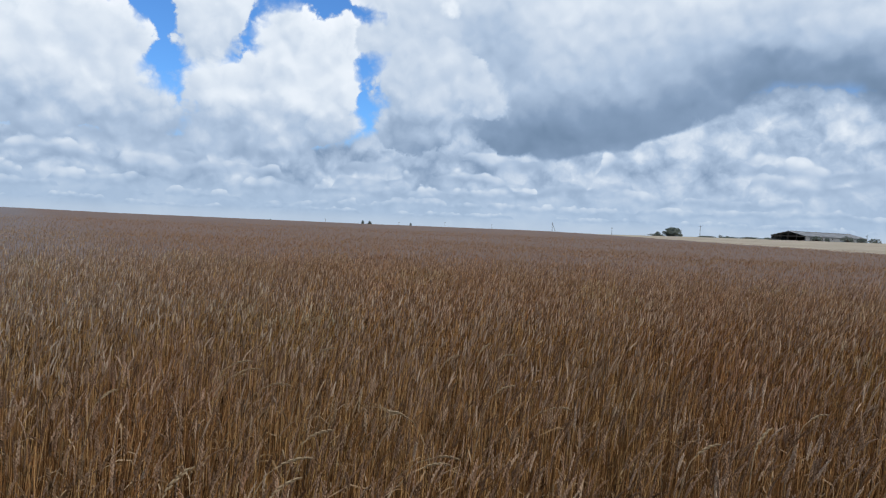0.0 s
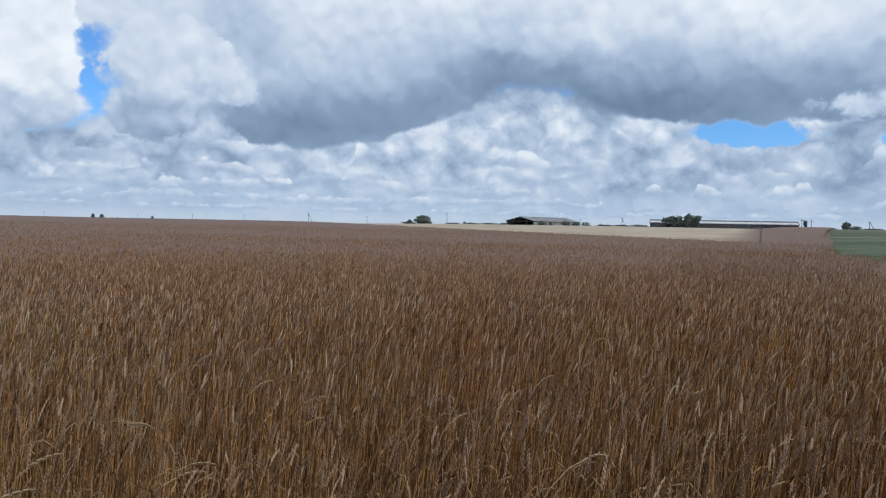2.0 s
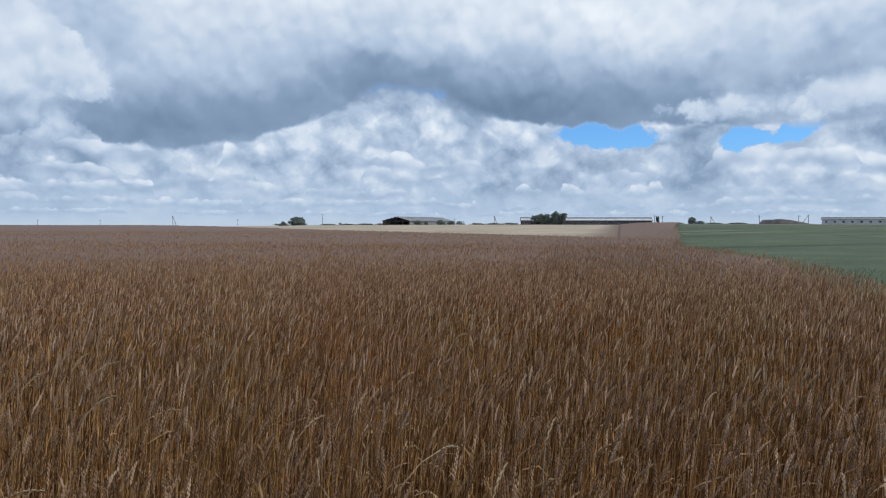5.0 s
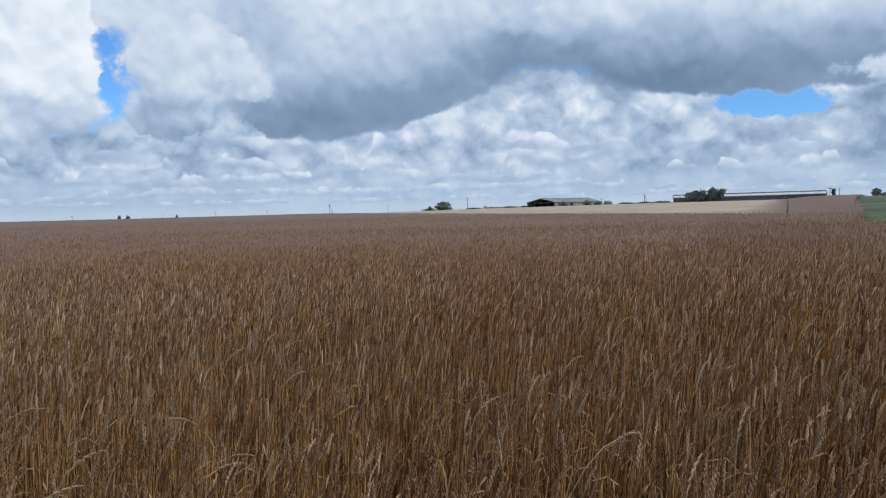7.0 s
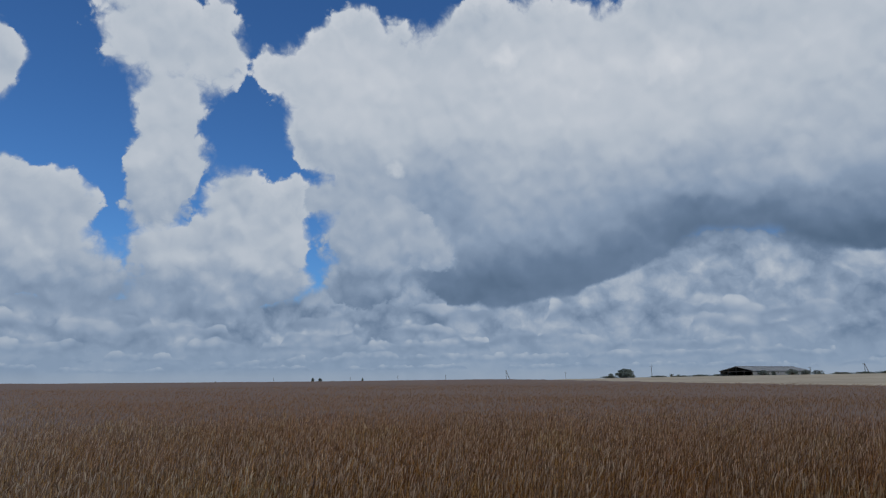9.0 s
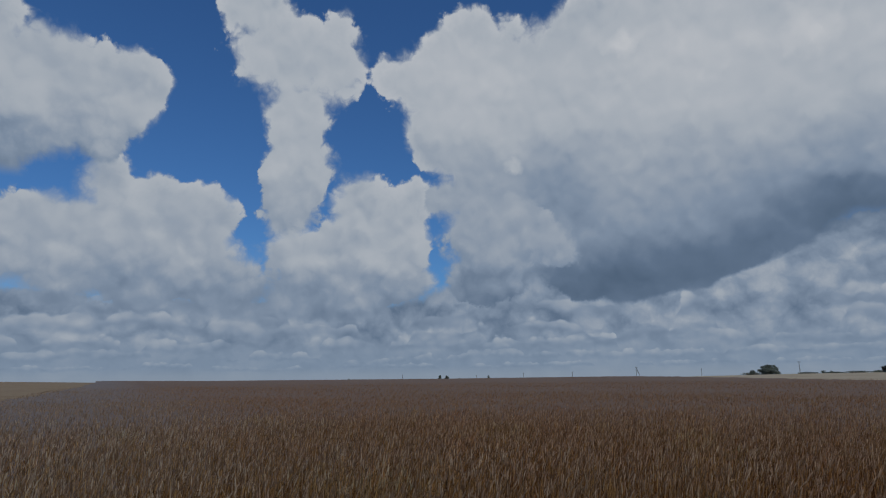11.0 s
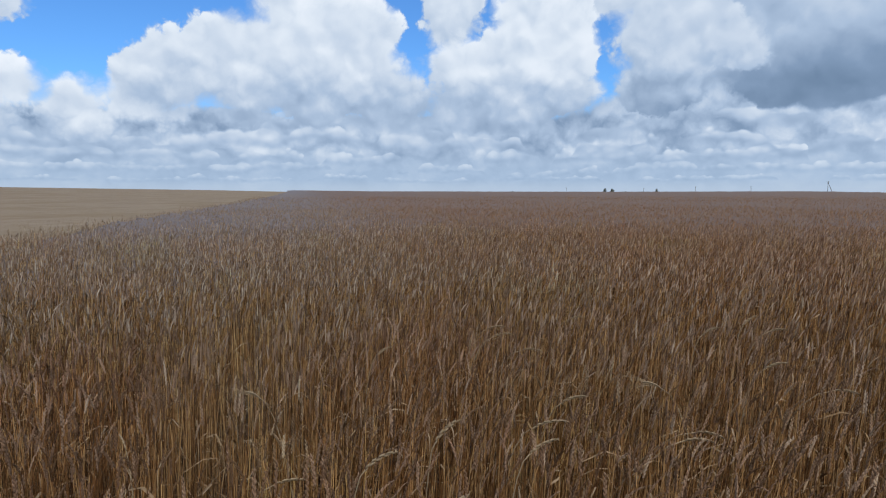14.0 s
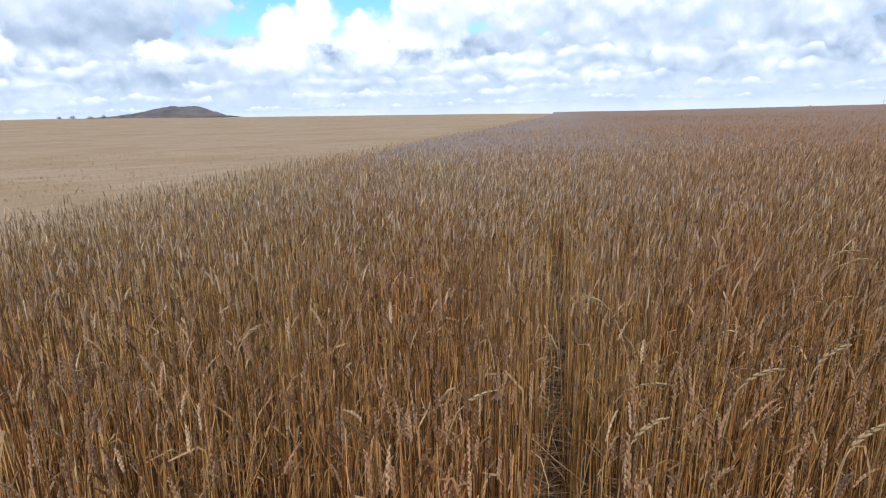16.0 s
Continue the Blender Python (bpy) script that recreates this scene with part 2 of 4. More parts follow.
sky_now = lay(sky_now, great_mask, tone_great)
# a sunlit shoulder before it
sky_now = cumulus(sky_now, [(6.4, 15.6, 2.8, 2.6), (2.4, 13.2, 4.0, 2.8), (4.3, 9.8, 3.3, 3.3), (-1.5, 11.4, 3.0, 1.8)], 5.8, 18.0, 0.42, 0.76, 1.2, 0.7, 0.9, 0.04)
# a paler one under the base beyond the pasture
sky_now = cumulus(sky_now, [(-56.5, 9.4, 5.0, 1.2), (-64.0, 9.6, 8.0, 1.8)], 7.6, 12.0, 0.46, 0.74, 1.0, 0.5, 0.6, 0.0)
# broken cloud over the rest of the sky, unseen, brightened to light the wheat
rest = K.math("MULTIPLY", K.math("MAXIMUM", K.ramp(K.math("ABSOLUTE", az), 84.0, 96.0), K.ramp(el, 36.0, 44.0)), K.ramp(K.noise(direction, 2.6, 5.0, 0.55), 0.42, 0.50))
sky_now = lay(sky_now, rest, K.math("ADD", K.ramp(el, 4.0, 30.0, 0.5, 0.82), grain))
cloud = K.colours(K.math("MULTIPLY", sky_now[0], 0.75), (0.04, (0.115, 0.19, 0.30)), (0.285, (0.265, 0.37, 0.53)), (0.465, (0.47, 0.59, 0.76)), (0.71, (0.84, 0.91, 0.99)), (0.98, (1.12, 1.14, 1.17)))
haze = K.mix(K.ramp(el, 0.3, 5.0, 0.52, 0.0), cloud, (0.42, 0.56, 0.74))
haze = K.mix(K.ramp(el, 0.0, 1.2, 0.65, 0.0), haze, (0.57, 0.67, 0.79))

nishita = K.node("ShaderNodeTexSky", sky_type="NISHITA", sun_disc=False, sun_elevation=radians(SUN_EL), sun_rotation=radians(-SUN_AZ), altitude=200.0, air_density=1.0, dust_density=0.6, ozone_density=2.5)
clear_bg = K.node("ShaderNodeBackground")
K.put(clear_bg.inputs["Color"], K.mix(1.0, nishita.outputs[0], (0.45, 0.77, 1.12), "MULTIPLY"))
clear_bg.inputs["Strength"].default_value = 0.15
cloud_bg = K.node("ShaderNodeBackground")
K.put(cloud_bg.inputs["Color"], haze)
cloud_bg.inputs["Strength"].default_value = 1.0
both = K.node("ShaderNodeMixShader")
K.put(both.inputs[0], sky_now[1])
K.put(both.inputs[1], clear_bg.outputs[0])
K.put(both.inputs[2], cloud_bg.outputs[0])
K.put(K.node("ShaderNodeOutputWorld").inputs[0], both.outputs[0])

# ---- materials ----
def material(name, build, rough=0.8, spec=0.3, metal=0.0):
    m = bpy.data.materials.new(name)
    m.use_nodes = True
    n = Nodes(m.node_tree)
    bsdf = m.node_tree.nodes["Principled BSDF"]
    bsdf.inputs["Roughness"].default_value, bsdf.inputs["Specular IOR Level"].default_value, bsdf.inputs["Metallic"].default_value = rough, spec, metal
    colour, height = build(n)
    n.put(bsdf.inputs["Base Color"], colour)
    if height is not None:
        bump = n.node("ShaderNodeBump")
        bump.inputs["Strength"].default_value, bump.inputs["Distance"].default_value = 0.7, 0.03
        n.put(bump.inputs["Height"], height)
        n.put(bsdf.inputs["Normal"], bump.outputs[0])
    return m


def here(n):
    return n.node("ShaderNodeTexCoord").outputs["Object"]


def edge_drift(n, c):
    """Paler and greyer crop on the stubble's side, away from where one stands."""
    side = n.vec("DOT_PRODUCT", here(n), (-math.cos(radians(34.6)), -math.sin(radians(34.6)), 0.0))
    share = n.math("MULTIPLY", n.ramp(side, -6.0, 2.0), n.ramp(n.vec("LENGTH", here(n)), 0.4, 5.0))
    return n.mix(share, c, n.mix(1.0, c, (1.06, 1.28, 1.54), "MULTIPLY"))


def straw(name, *cols, rough=0.9, patchy=0.5, shared=False):
    """Dry plant matter: each piece its own shade, with drifts of colour over the field and fine grain along it."""
    def build(n):
        chance = n.node("ShaderNodeAttribute", attribute_name="shade").outputs["Fac"] if shared else n.node("ShaderNodeNewGeometry").outputs["Random Per Island"]
        stops = [(0.05 + 0.9 * i / (len(cols) - 1), c) for i, c in enumerate(cols)]
        c = n.colours(chance, *stops)
        drift = n.noise(here(n), 0.35, 3.0, 0.6)
        c = n.mix(n.ramp(drift, 0.35, 0.65, 0.0, patchy), c, n.mix(0.5, c, (0.24, 0.135, 0.06)))
        grain = n.noise(here(n), 60.0, 2.0, 0.6)
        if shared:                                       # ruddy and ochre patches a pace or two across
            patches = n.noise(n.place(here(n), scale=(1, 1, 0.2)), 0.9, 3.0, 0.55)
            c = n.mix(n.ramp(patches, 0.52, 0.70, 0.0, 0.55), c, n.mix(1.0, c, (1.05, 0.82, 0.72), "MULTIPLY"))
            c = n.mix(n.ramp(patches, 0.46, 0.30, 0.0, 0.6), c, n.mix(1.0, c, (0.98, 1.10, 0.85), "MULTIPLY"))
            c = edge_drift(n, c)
        return n.mix(n.ramp(grain, 0.3, 0.7, 0.0, 0.35), c, n.mix(1.0, c, (0.55, 0.5, 0.45), "MULTIPLY")), None
    return material(name, build, rough, 0.05)


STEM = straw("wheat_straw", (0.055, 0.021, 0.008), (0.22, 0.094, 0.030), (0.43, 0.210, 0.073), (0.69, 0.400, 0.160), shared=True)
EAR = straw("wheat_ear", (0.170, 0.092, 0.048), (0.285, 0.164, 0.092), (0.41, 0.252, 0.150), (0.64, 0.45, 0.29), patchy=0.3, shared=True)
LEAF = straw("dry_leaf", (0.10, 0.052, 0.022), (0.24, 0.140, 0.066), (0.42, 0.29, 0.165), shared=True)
PALE = straw("bleached_straw", (0.29, 0.205, 0.115), (0.44, 0.335, 0.205), patchy=0.1)
WEED = straw("weed_leaf", (0.045, 0.066, 0.020), (0.085, 0.105, 0.036), patchy=0.0)
GRASS = straw("pasture_grass", (0.11, 0.145, 0.085), (0.14, 0.175, 0.105), (0.17, 0.195, 0.12), patchy=0.0)
STUBBLE = straw("cut_straw", (0.25, 0.185, 0.115), (0.31, 0.238, 0.155), (0.355, 0.28, 0.185), patchy=0.2)
# haze over the far trees is put into this lighter, bluer leaf colour
FOLIAGE = straw("foliage", (0.10, 0.125, 0.115), (0.135, 0.16, 0.135), (0.165, 0.185, 0.15), patchy=0.0)


def plain(name, a, b, scale, rough=0.8, spec=0.3, fine=8.0, metal=0.0):
    def build(n):
        p = here(n)
        c = n.mix(n.ramp(n.noise(p, scale, 5.0, 0.6), 0.3, 0.7), a, b)
        g = n.noise(p, scale * fine, 4.0, 0.65)
        return n.mix(n.ramp(g, 0.3, 0.75, 0.0, 0.3), c, n.mix(1.0, c, (0.6, 0.58, 0.55), "MULTIPLY")), g
    return material(name, build, rough, spec, metal)


BARK = plain("bark", (0.06, 0.045, 0.035), (0.11, 0.09, 0.07), 3.0)
POLE = plain("weathered_pole", (0.10, 0.085, 0.07), (0.17, 0.15, 0.13), 2.0)
SLATE = plain("slate_sheet", (0.17, 0.175, 0.18), (0.29, 0.295, 0.295), 0.25)
# the barn wall's shade is put into this dark brick colour
DARK_WALL = plain("shaded_brick", (0.08, 0.08, 0.085), (0.13, 0.125, 0.13), 0.5)
WHITE_WALL = plain("limewash", (0.55, 0.55, 0.53), (0.70, 0.70, 0.67), 0.4)
TIMBER = plain("old_timber", (0.07, 0.06, 0.052), (0.13, 0.11, 0.09), 1.0)
GREY_WALL = plain("weathered_board", (0.22, 0.225, 0.23), (0.33, 0.335, 0.34), 0.5)
OLD_SLATE = plain("dark_slate", (0.10, 0.105, 0.115), (0.17, 0.175, 0.185), 0.6)
GLASS = plain("dark_glass", (0.02, 0.025, 0.03), (0.035, 0.04, 0.045), 1.0, 0.12, 0.5)
HEAP = plain("spoil", (0.075, 0.072, 0.075), (0.135, 0.125, 0.125), 0.06, fine=14.0)
MANURE = plain("dark_heap", (0.05, 0.045, 0.042), (0.13, 0.115, 0.10), 0.25)

# ---- the lie of the land ----
LEFT_AZ, LEFT_OFF = 34.6, 4.85       # the crop's one edge, against cut stubble
RIGHT_AZ, RIGHT_OFF = -49.4, 3.1    # its other edge, against pasture
U_LEFT = np.array([-math.sin(radians(LEFT_AZ)), math.cos(radians(LEFT_AZ))])
N_LEFT = np.array([-U_LEFT[1], U_LEFT[0]])
U_RIGHT = np.array([-math.sin(radians(RIGHT_AZ)), math.cos(radians(RIGHT_AZ))])
N_RIGHT = np.array([U_RIGHT[1], -U_RIGHT[0]])
SKYLINE_AZ = [-180, -100, -65, -57, -49, -45, -33, -20, -8, 8, 28, 35, 42, 62, 76, 100, 180]
SKYLINE_EL = [-0.05, 0.15, 0.17, 0.21, 0.19, 0.12, 0.09, 0.00, -0.18, -0.22, -0.16, -0.06, 0.10, 0.40, 0.62, 0.50, -0.05]


def ground_z(x, y):
    """Height of the ground: level round the camera, then a very slow rise to the skyline."""
    x, y = np.asarray(x, float), np.asarray(y, float)
    r = np.hypot(x, y)
    a = np.degrees(np.arctan2(-x, y))
    s = np.clip((r - 30) / 330, 0, 1)
    return s * s * (3 - 2 * s) * (EYE + r * np.tan(np.radians(np.interp(a, SKYLINE_AZ, SKYLINE_EL))))


def right_off(x, y):
    """The pasture's edge swings in towards the camera's line as it runs out."""
    return np.interp(np.asarray(x) * U_RIGHT[0] + np.asarray(y) * U_RIGHT[1], [11, 13, 16, 20.5, 27, 32, 450], [RIGHT_OFF, 3.06, 2.88, 2.35, 1.18, 1.08, 9.8])


def wave(x, y, size, seed):
    """Smooth wandering between -1 and 1."""
    return (np.sin(x / size + seed) * np.cos(y / size * 1.3 + 2.1 * seed) + np.sin((x + y) / size * 0.61 + 1.7 * seed)) / 2


def in_crop(x, y, slack=0.0):
    x, y = np.asarray(x, float), np.asarray(y, float)
    r = np.hypot(x, y)
    left = x * N_LEFT[0] + y * N_LEFT[1] < LEFT_OFF + 0.12 * wave(x, y, 1.3, 1.0) + slack
    right = x * N_RIGHT[0] + y * N_RIGHT[1] < right_off(x, y) + (0.15 + 0.008 * r) * wave(x, y, 2.7 + 0.04 * r, 2.0) + slack
    pale = (x > 35.0 + 0.012 * y) & (y > 0.96 * x)
    return left & right & ~pale & (r < 450)


def thinning(x, y):
    """How full the crop stands: it thins out towards the end of the pale field."""
    x, y = np.asarray(x, float), np.asarray(y, float)
    full = np.clip((0.96 * x - y) / 26 + 0.05, 0, 1)
    return np.where((x > 34.0) & (np.hypot(x, y) < 200), full * full * (3 - 2 * full), 1.0)


def mesh_from(name, verts, faces, mats, slots=None, smooth=False):
    me = bpy.data.meshes.new(name)
    me.from_pydata(verts, [], faces)
    for m in mats:
        me.materials.append(m)
    if slots is not None:
        me.polygons.foreach_set("material_index", np.asarray(slots, dtype=np.int32))
    if smooth:
        me.polygons.foreach_set("use_smooth", np.ones(len(me.polygons), dtype=bool))
    me.update()
    return me


def polar(radii, angles):
    rr, aa = np.meshgrid(radii, angles, indexing="ij")
    x, y = -rr * np.sin(aa), rr * np.cos(aa)
    i = np.arange(len(radii) * len(angles)).reshape(len(radii), len(angles))
    quads = np.stack([i[:-1, :-1], i[1:, :-1], i[1:, 1:], i[:-1, 1:]], -1).reshape(-1, 4)
    return x.ravel(), y.ravel(), quads


def ground_build(n):
    p = here(n)
    wob = n.math("MULTIPLY", n.math("SUBTRACT", n.noise(p, 0.5, 4.0, 0.6), 0.5), 1.2)
    far_wob = n.math("MULTIPLY", n.math("SUBTRACT", n.noise(p, 0.02, 5.0, 0.6), 0.5), 30.0)
    soil = n.mix(n.ramp(n.noise(p, 3.0, 6.0, 0.65), 0.3, 0.7), (0.03, 0.02, 0.015), (0.075, 0.052, 0.038))
    cut = n.mix(n.ramp(n.noise(n.place(p, rot=-LEFT_AZ, scale=(3.0, 0.25, 1)), 0.6, 6.0, 0.65), 0.3, 0.7), (0.265, 0.195, 0.125), (0.33, 0.253, 0.17))
    cut = n.mix(n.ramp(n.noise(p, 0.11, 5.0, 0.6), 0.42, 0.66, 0.0, 0.7), cut, (0.235, 0.165, 0.09))
    cut = n.mix(n.ramp(n.noise(n.place(p, rot=-LEFT_AZ, scale=(1.0, 0.5, 1)), 1.1, 5.0, 0.65), 0.48, 0.68, 0.0, 0.55), cut, (0.20, 0.125, 0.062))
    cut = n.mix(n.ramp(n.noise(p, 14.0, 4.0, 0.7), 0.35, 0.7, 0.0, 0.25), cut, (0.26, 0.20, 0.13))
    bleached = n.mix(n.ramp(n.noise(p, 0.06, 6.0, 0.6), 0.35, 0.65), (0.36, 0.30, 0.215), (0.46, 0.385, 0.28))
    green = n.mix(n.ramp(n.noise(p, 0.12, 6.0, 0.65), 0.3, 0.7), (0.085, 0.115, 0.07), (0.13, 0.155, 0.095))
    green = n.mix(n.ramp(n.noise(p, 0.035, 5.0, 0.7), 0.55, 0.72, 0.0, 0.6), green, (0.20, 0.19, 0.10))
    tufts = n.noise(n.place(p, rot=-RIGHT_AZ, scale=(0.35, 1.0, 1)), 0.22, 5.0, 0.68)
    green = n.mix(n.ramp(tufts, 0.56, 0.66, 0.0, 0.7), green, (0.045, 0.058, 0.034))
    green = n.mix(n.ramp(tufts, 0.44, 0.34, 0.0, 0.6), green, (0.175, 0.185, 0.095))
    green = n.mix(n.ramp(n.noise(p, 6.0, 3.0, 0.7), 0.35, 0.7, 0.0, 0.45), green, (0.03, 0.05, 0.02))
    sx = n.node("ShaderNodeSeparateXYZ")
    n.put(sx.inputs[0], p)
    d_left = n.vec("DOT_PRODUCT", p, (*N_LEFT, 0.0))
    run = n.vec("DOT_PRODUCT", p, (*U_RIGHT, 0.0))
    d_right = n.math("ADD", n.vec("DOT_PRODUCT", p, (*N_RIGHT, 0.0)), n.math("ADD", wob, n.math("SUBTRACT", n.ramp(run, 12.0, 29.0, 0.0, 1.99), n.math("MULTIPLY", n.math("MAXIMUM", n.math("SUBTRACT", run, 32.0), 0.0), 0.0217))))
    ruts = n.noise(n.place(p, rot=-RIGHT_AZ + 12, scale=(0.05, 0.5, 1)), 0.35, 4.0, 0.6)
    green = n.mix(n.math("MULTIPLY", n.ramp(ruts, 0.58, 0.66), n.ramp(run, 22.0, 45.0, 0.0, 0.8)), green, (0.05, 0.065, 0.04))
    green = n.mix(n.math("MULTIPLY", n.ramp(ruts, 0.40, 0.32), n.ramp(run, 90.0, 120.0, 0.0, 0.8)), green, (0.27, 0.25, 0.17))
    green = n.mix(n.ramp(run, 240.0, 320.0, 0.0, 0.6), green, (0.20, 0.17, 0.135))
    reach = n.math("ADD", n.vec("LENGTH", p), far_wob)
    beside = n.math("ADD", n.math("SUBTRACT", sx.outputs[1], n.math("MULTIPLY", sx.outputs[0], 0.96)), n.math("MULTIPLY", wob, 4.0))
    c = n.mix(n.ramp(sx.outputs[0], 29.5, 32.0), soil, n.mix(n.ramp(beside, 0.0, 11.0), (0.195, 0.142, 0.106), bleached))
    c = n.mix(n.ramp(reach, 420.0, 440.0), c, n.mix(n.ramp(n.noise(p, 0.006, 4.0, 0.6), 0.4, 0.6), bleached, (0.16, 0.17, 0.09)))
    c = n.mix(n.ramp(d_left, LEFT_OFF - 0.2, LEFT_OFF + 0.2), c, cut)
    c = n.mix(n.ramp(d_right, RIGHT_OFF - 0.2, RIGHT_OFF + 0.2), c, green)
    return c, n.noise(p, 9.0, 6.0, 0.7)


EARTH = material("earth", ground_build, 0.95, 0.15)
gx, gy, gq = polar(np.r_[0.0002, np.geomspace(1, 4200, 130)], np.radians(np.linspace(-180, 180, 289)))
gx, gy = gx + 0.31, gy - 0.42
gz = ground_z(gx, gy) + 0.02 * wave(gx, gy, 0.9, 4.0) - 0.02
ground = new("ground", mesh_from("ground", np.stack([gx, gy, gz], 1), gq, [EARTH], smooth=True))
tagged(ground, "farmland with bare soil, pale stubble and green pasture", "ground", kind="structure")

# ---- the wheat ----
RNG = np.random.default_rng(7)
WEED_AT = (1.75 * math.sin(radians(32.6)), 1.75 * math.cos(radians(32.6)))
TRAM = [(0.34, 0.10, 6.0), (2.35, 0.065, 3.6)]  # wheel tracks that run along the crop's edge: offset, half width, how far they stay open


def scatter(r0, r1, a0, a1, density):
    """Even random places in a sector of the crop."""
    inner, outer = r0 * (0.65 if r0 > 1 else 1.0), r1 * 1.5
    count = int(0.5 * radians(a1 - a0) * (outer ** 2 - inner ** 2) * density)
    r = np.sqrt(RNG.uniform(inner ** 2, outer ** 2, count))
    a = np.radians(RNG.uniform(a0, a1, count))
    x, y = -r * np.sin(a), r * np.cos(a)
    blurred = r * (1 + np.clip(RNG.normal(0, 0.14, count), -0.32, 0.32))
    keep = in_crop(x, y) & (blurred < r1) & ((blurred > r0) | (r0 < 1))
    side = x * N_LEFT[0] + y * N_LEFT[1]
    for off, half, open_to in TRAM:
        closing = np.clip(1.6 * (1 - r / open_to), 0, 1)
        keep &= np.abs(side - off - 0.05 * np.sin(1.7 * (x + y)) - 0.035 * np.sin(6.1 * r)) > half * closing * RNG.uniform(0.35, 1.6, count) * (0.95 + 0.3 * np.sin(4.3 * r))
    keep &= RNG.random(count) < thinning(x, y)
    keep &= np.hypot(x - WEED_AT[0], y - WEED_AT[1]) > 0.11
    return x[keep], y[keep]


class Bundle:
    """Collects swept strips of many plants, all at once, into one mesh."""

    def __init__(self):
        self.v, self.f, self.m, self.s, self.count = [], [], [], [], 0

    def rings(self, pts, slot, shade=None):
        """pts: plants x rings x corners x 3; joined into tubes, or into a ribbon when there are two corners."""
        n, k, c, _ = pts.shape
        i = np.arange(n * k * c).reshape(n, k, c) + self.count
        if c == 2:
            q = np.stack([i[:, :-1, 0], i[:, :-1, 1], i[:, 1:, 1], i[:, 1:, 0]], -1).reshape(-1, 4)
        else:
            j = np.roll(i, -1, 2)
            q = np.stack([i[:, :-1], j[:, :-1], j[:, 1:], i[:, 1:]], -1).reshape(-1, 4)
        self.v.append(pts.reshape(-1, 3))
        self.s.append(np.repeat(RNG.random(n) if shade is None else shade, k * c))
        self.f.append(q)
        self.m.append(np.full(len(q), slot))
        self.count += n * k * c

    def mesh(self, name, mats):
        me = mesh_from(name, np.concatenate(self.v), np.concatenate(self.f), mats, np.concatenate(self.m), True)
        me.attributes.new("shade", "FLOAT", "POINT").data.foreach_set("value", np.concatenate(self.s).astype(np.float32))
        return me


def stalks(bundle, x, y, stem_rings, stem_corners, ear_rings, ear_corners, leaves, low=0.0, fat=1.0, lean=1.0, slots=(0, 1, 2), tall=0.84, dull=1.0, even=0.0):
    """Wheat plants: a stem that leans with the wind, an ear nodding on it, dry leaves hanging off."""
    n = len(x)
    if not n:
        return
    z0 = ground_z(x, y)
    high = tall + 0.045 * wave(x, y, 1.9, 3.0) + RNG.normal(0, 0.045, n)
    high[RNG.random(n) < 0.10] -= 0.12
    way = RNG.normal(-0.35, 0.8, n)                      # the wind leans most of them one way
    amount = np.abs(RNG.normal(0.08, 0.07, n)) * lean
    wild = RNG.random(n) < 0.022
    amount[wild] += RNG.uniform(0.1, 0.35, wild.sum())
    beside = np.min([np.abs(x * N_LEFT[0] + y * N_LEFT[1] - off) for off, _, _ in TRAM], 0)
    amount *= np.where((beside < 0.32) & (np.hypot(x, y) < 5), 0.5, 1.0)      # they stand straighter beside the wheel tracks
    dx, dy = np.cos(way), np.sin(way)
    spin = RNG.uniform(0, 2 * np.pi, n)

    def along(s):
        """Point and lean at share s of the stem."""
        bend = amount[:, None] * s ** 2.2 * high[:, None]
        up = high[:, None] * s * (1 - 0.28 * amount[:, None] * s)
        return np.stack([x[:, None] + dx[:, None] * bend, y[:, None] + dy[:, None] * bend, z0[:, None] + up], -1)

    def tube(path, radius, corners, flatness=1.0):
        ang = spin[:, None, None] + np.arange(corners) * 2 * np.pi / corners
        cx, cy = np.cos(ang), np.sin(ang)
        off = np.stack([cx, cy * flatness, np.zeros_like(cx)], -1)
        return path[:, :, None, :] + off * radius[:, :, None, None]

    def hang(leaves):
        for _ in range(leaves):
            pick = RNG.random(n) < 0.42
            k = pick.sum()
            at = RNG.uniform(0.45, 0.93, (n, 1))
            root = along(at)[pick, 0]
            ang = RNG.uniform(0, 2 * np.pi, k)
            reach, drop, wide = RNG.uniform(0.04, 0.15, k), RNG.uniform(0.02, 0.22, k), RNG.uniform(0.0016, 0.0042, k)
            u = np.linspace(0, 1, 4)[None, :]
            out = reach[:, None] * np.sin(u * 1.7)
            fall = 0.05 * np.sin(u * 2.6) - drop[:, None] * u ** 2
            mid = root[:, None, :] + np.stack([np.cos(ang)[:, None] * out, np.sin(ang)[:, None] * out, fall], -1)
            w = wide[:, None] * np.array([0.7, 1.0, 0.8, 0.12])[None, :]
            twist = ang[:, None] + 1.57 + RNG.normal(0, 0.8, k)[:, None] * u
            side = np.stack([np.cos(twist) * w, np.sin(twist) * w, 0.4 * w], -1)
            bundle.rings(np.stack([mid - side, mid + side], 2), slots[2])

    s = np.linspace(low, 1, stem_rings)[None, :].repeat(n, 0)
    bundle.rings(tube(along(s), np.linspace(0.0020, 0.0013, stem_rings)[None, :].repeat(n, 0) * fat, stem_corners), slots[0])
    if not ear_rings:
        hang(leaves)
        return
    top = along(np.ones((n, 1)))[:, 0]
    length = RNG.uniform(0.060, 0.092, n)
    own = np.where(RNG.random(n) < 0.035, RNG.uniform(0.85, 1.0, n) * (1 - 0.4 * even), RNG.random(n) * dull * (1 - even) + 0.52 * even)
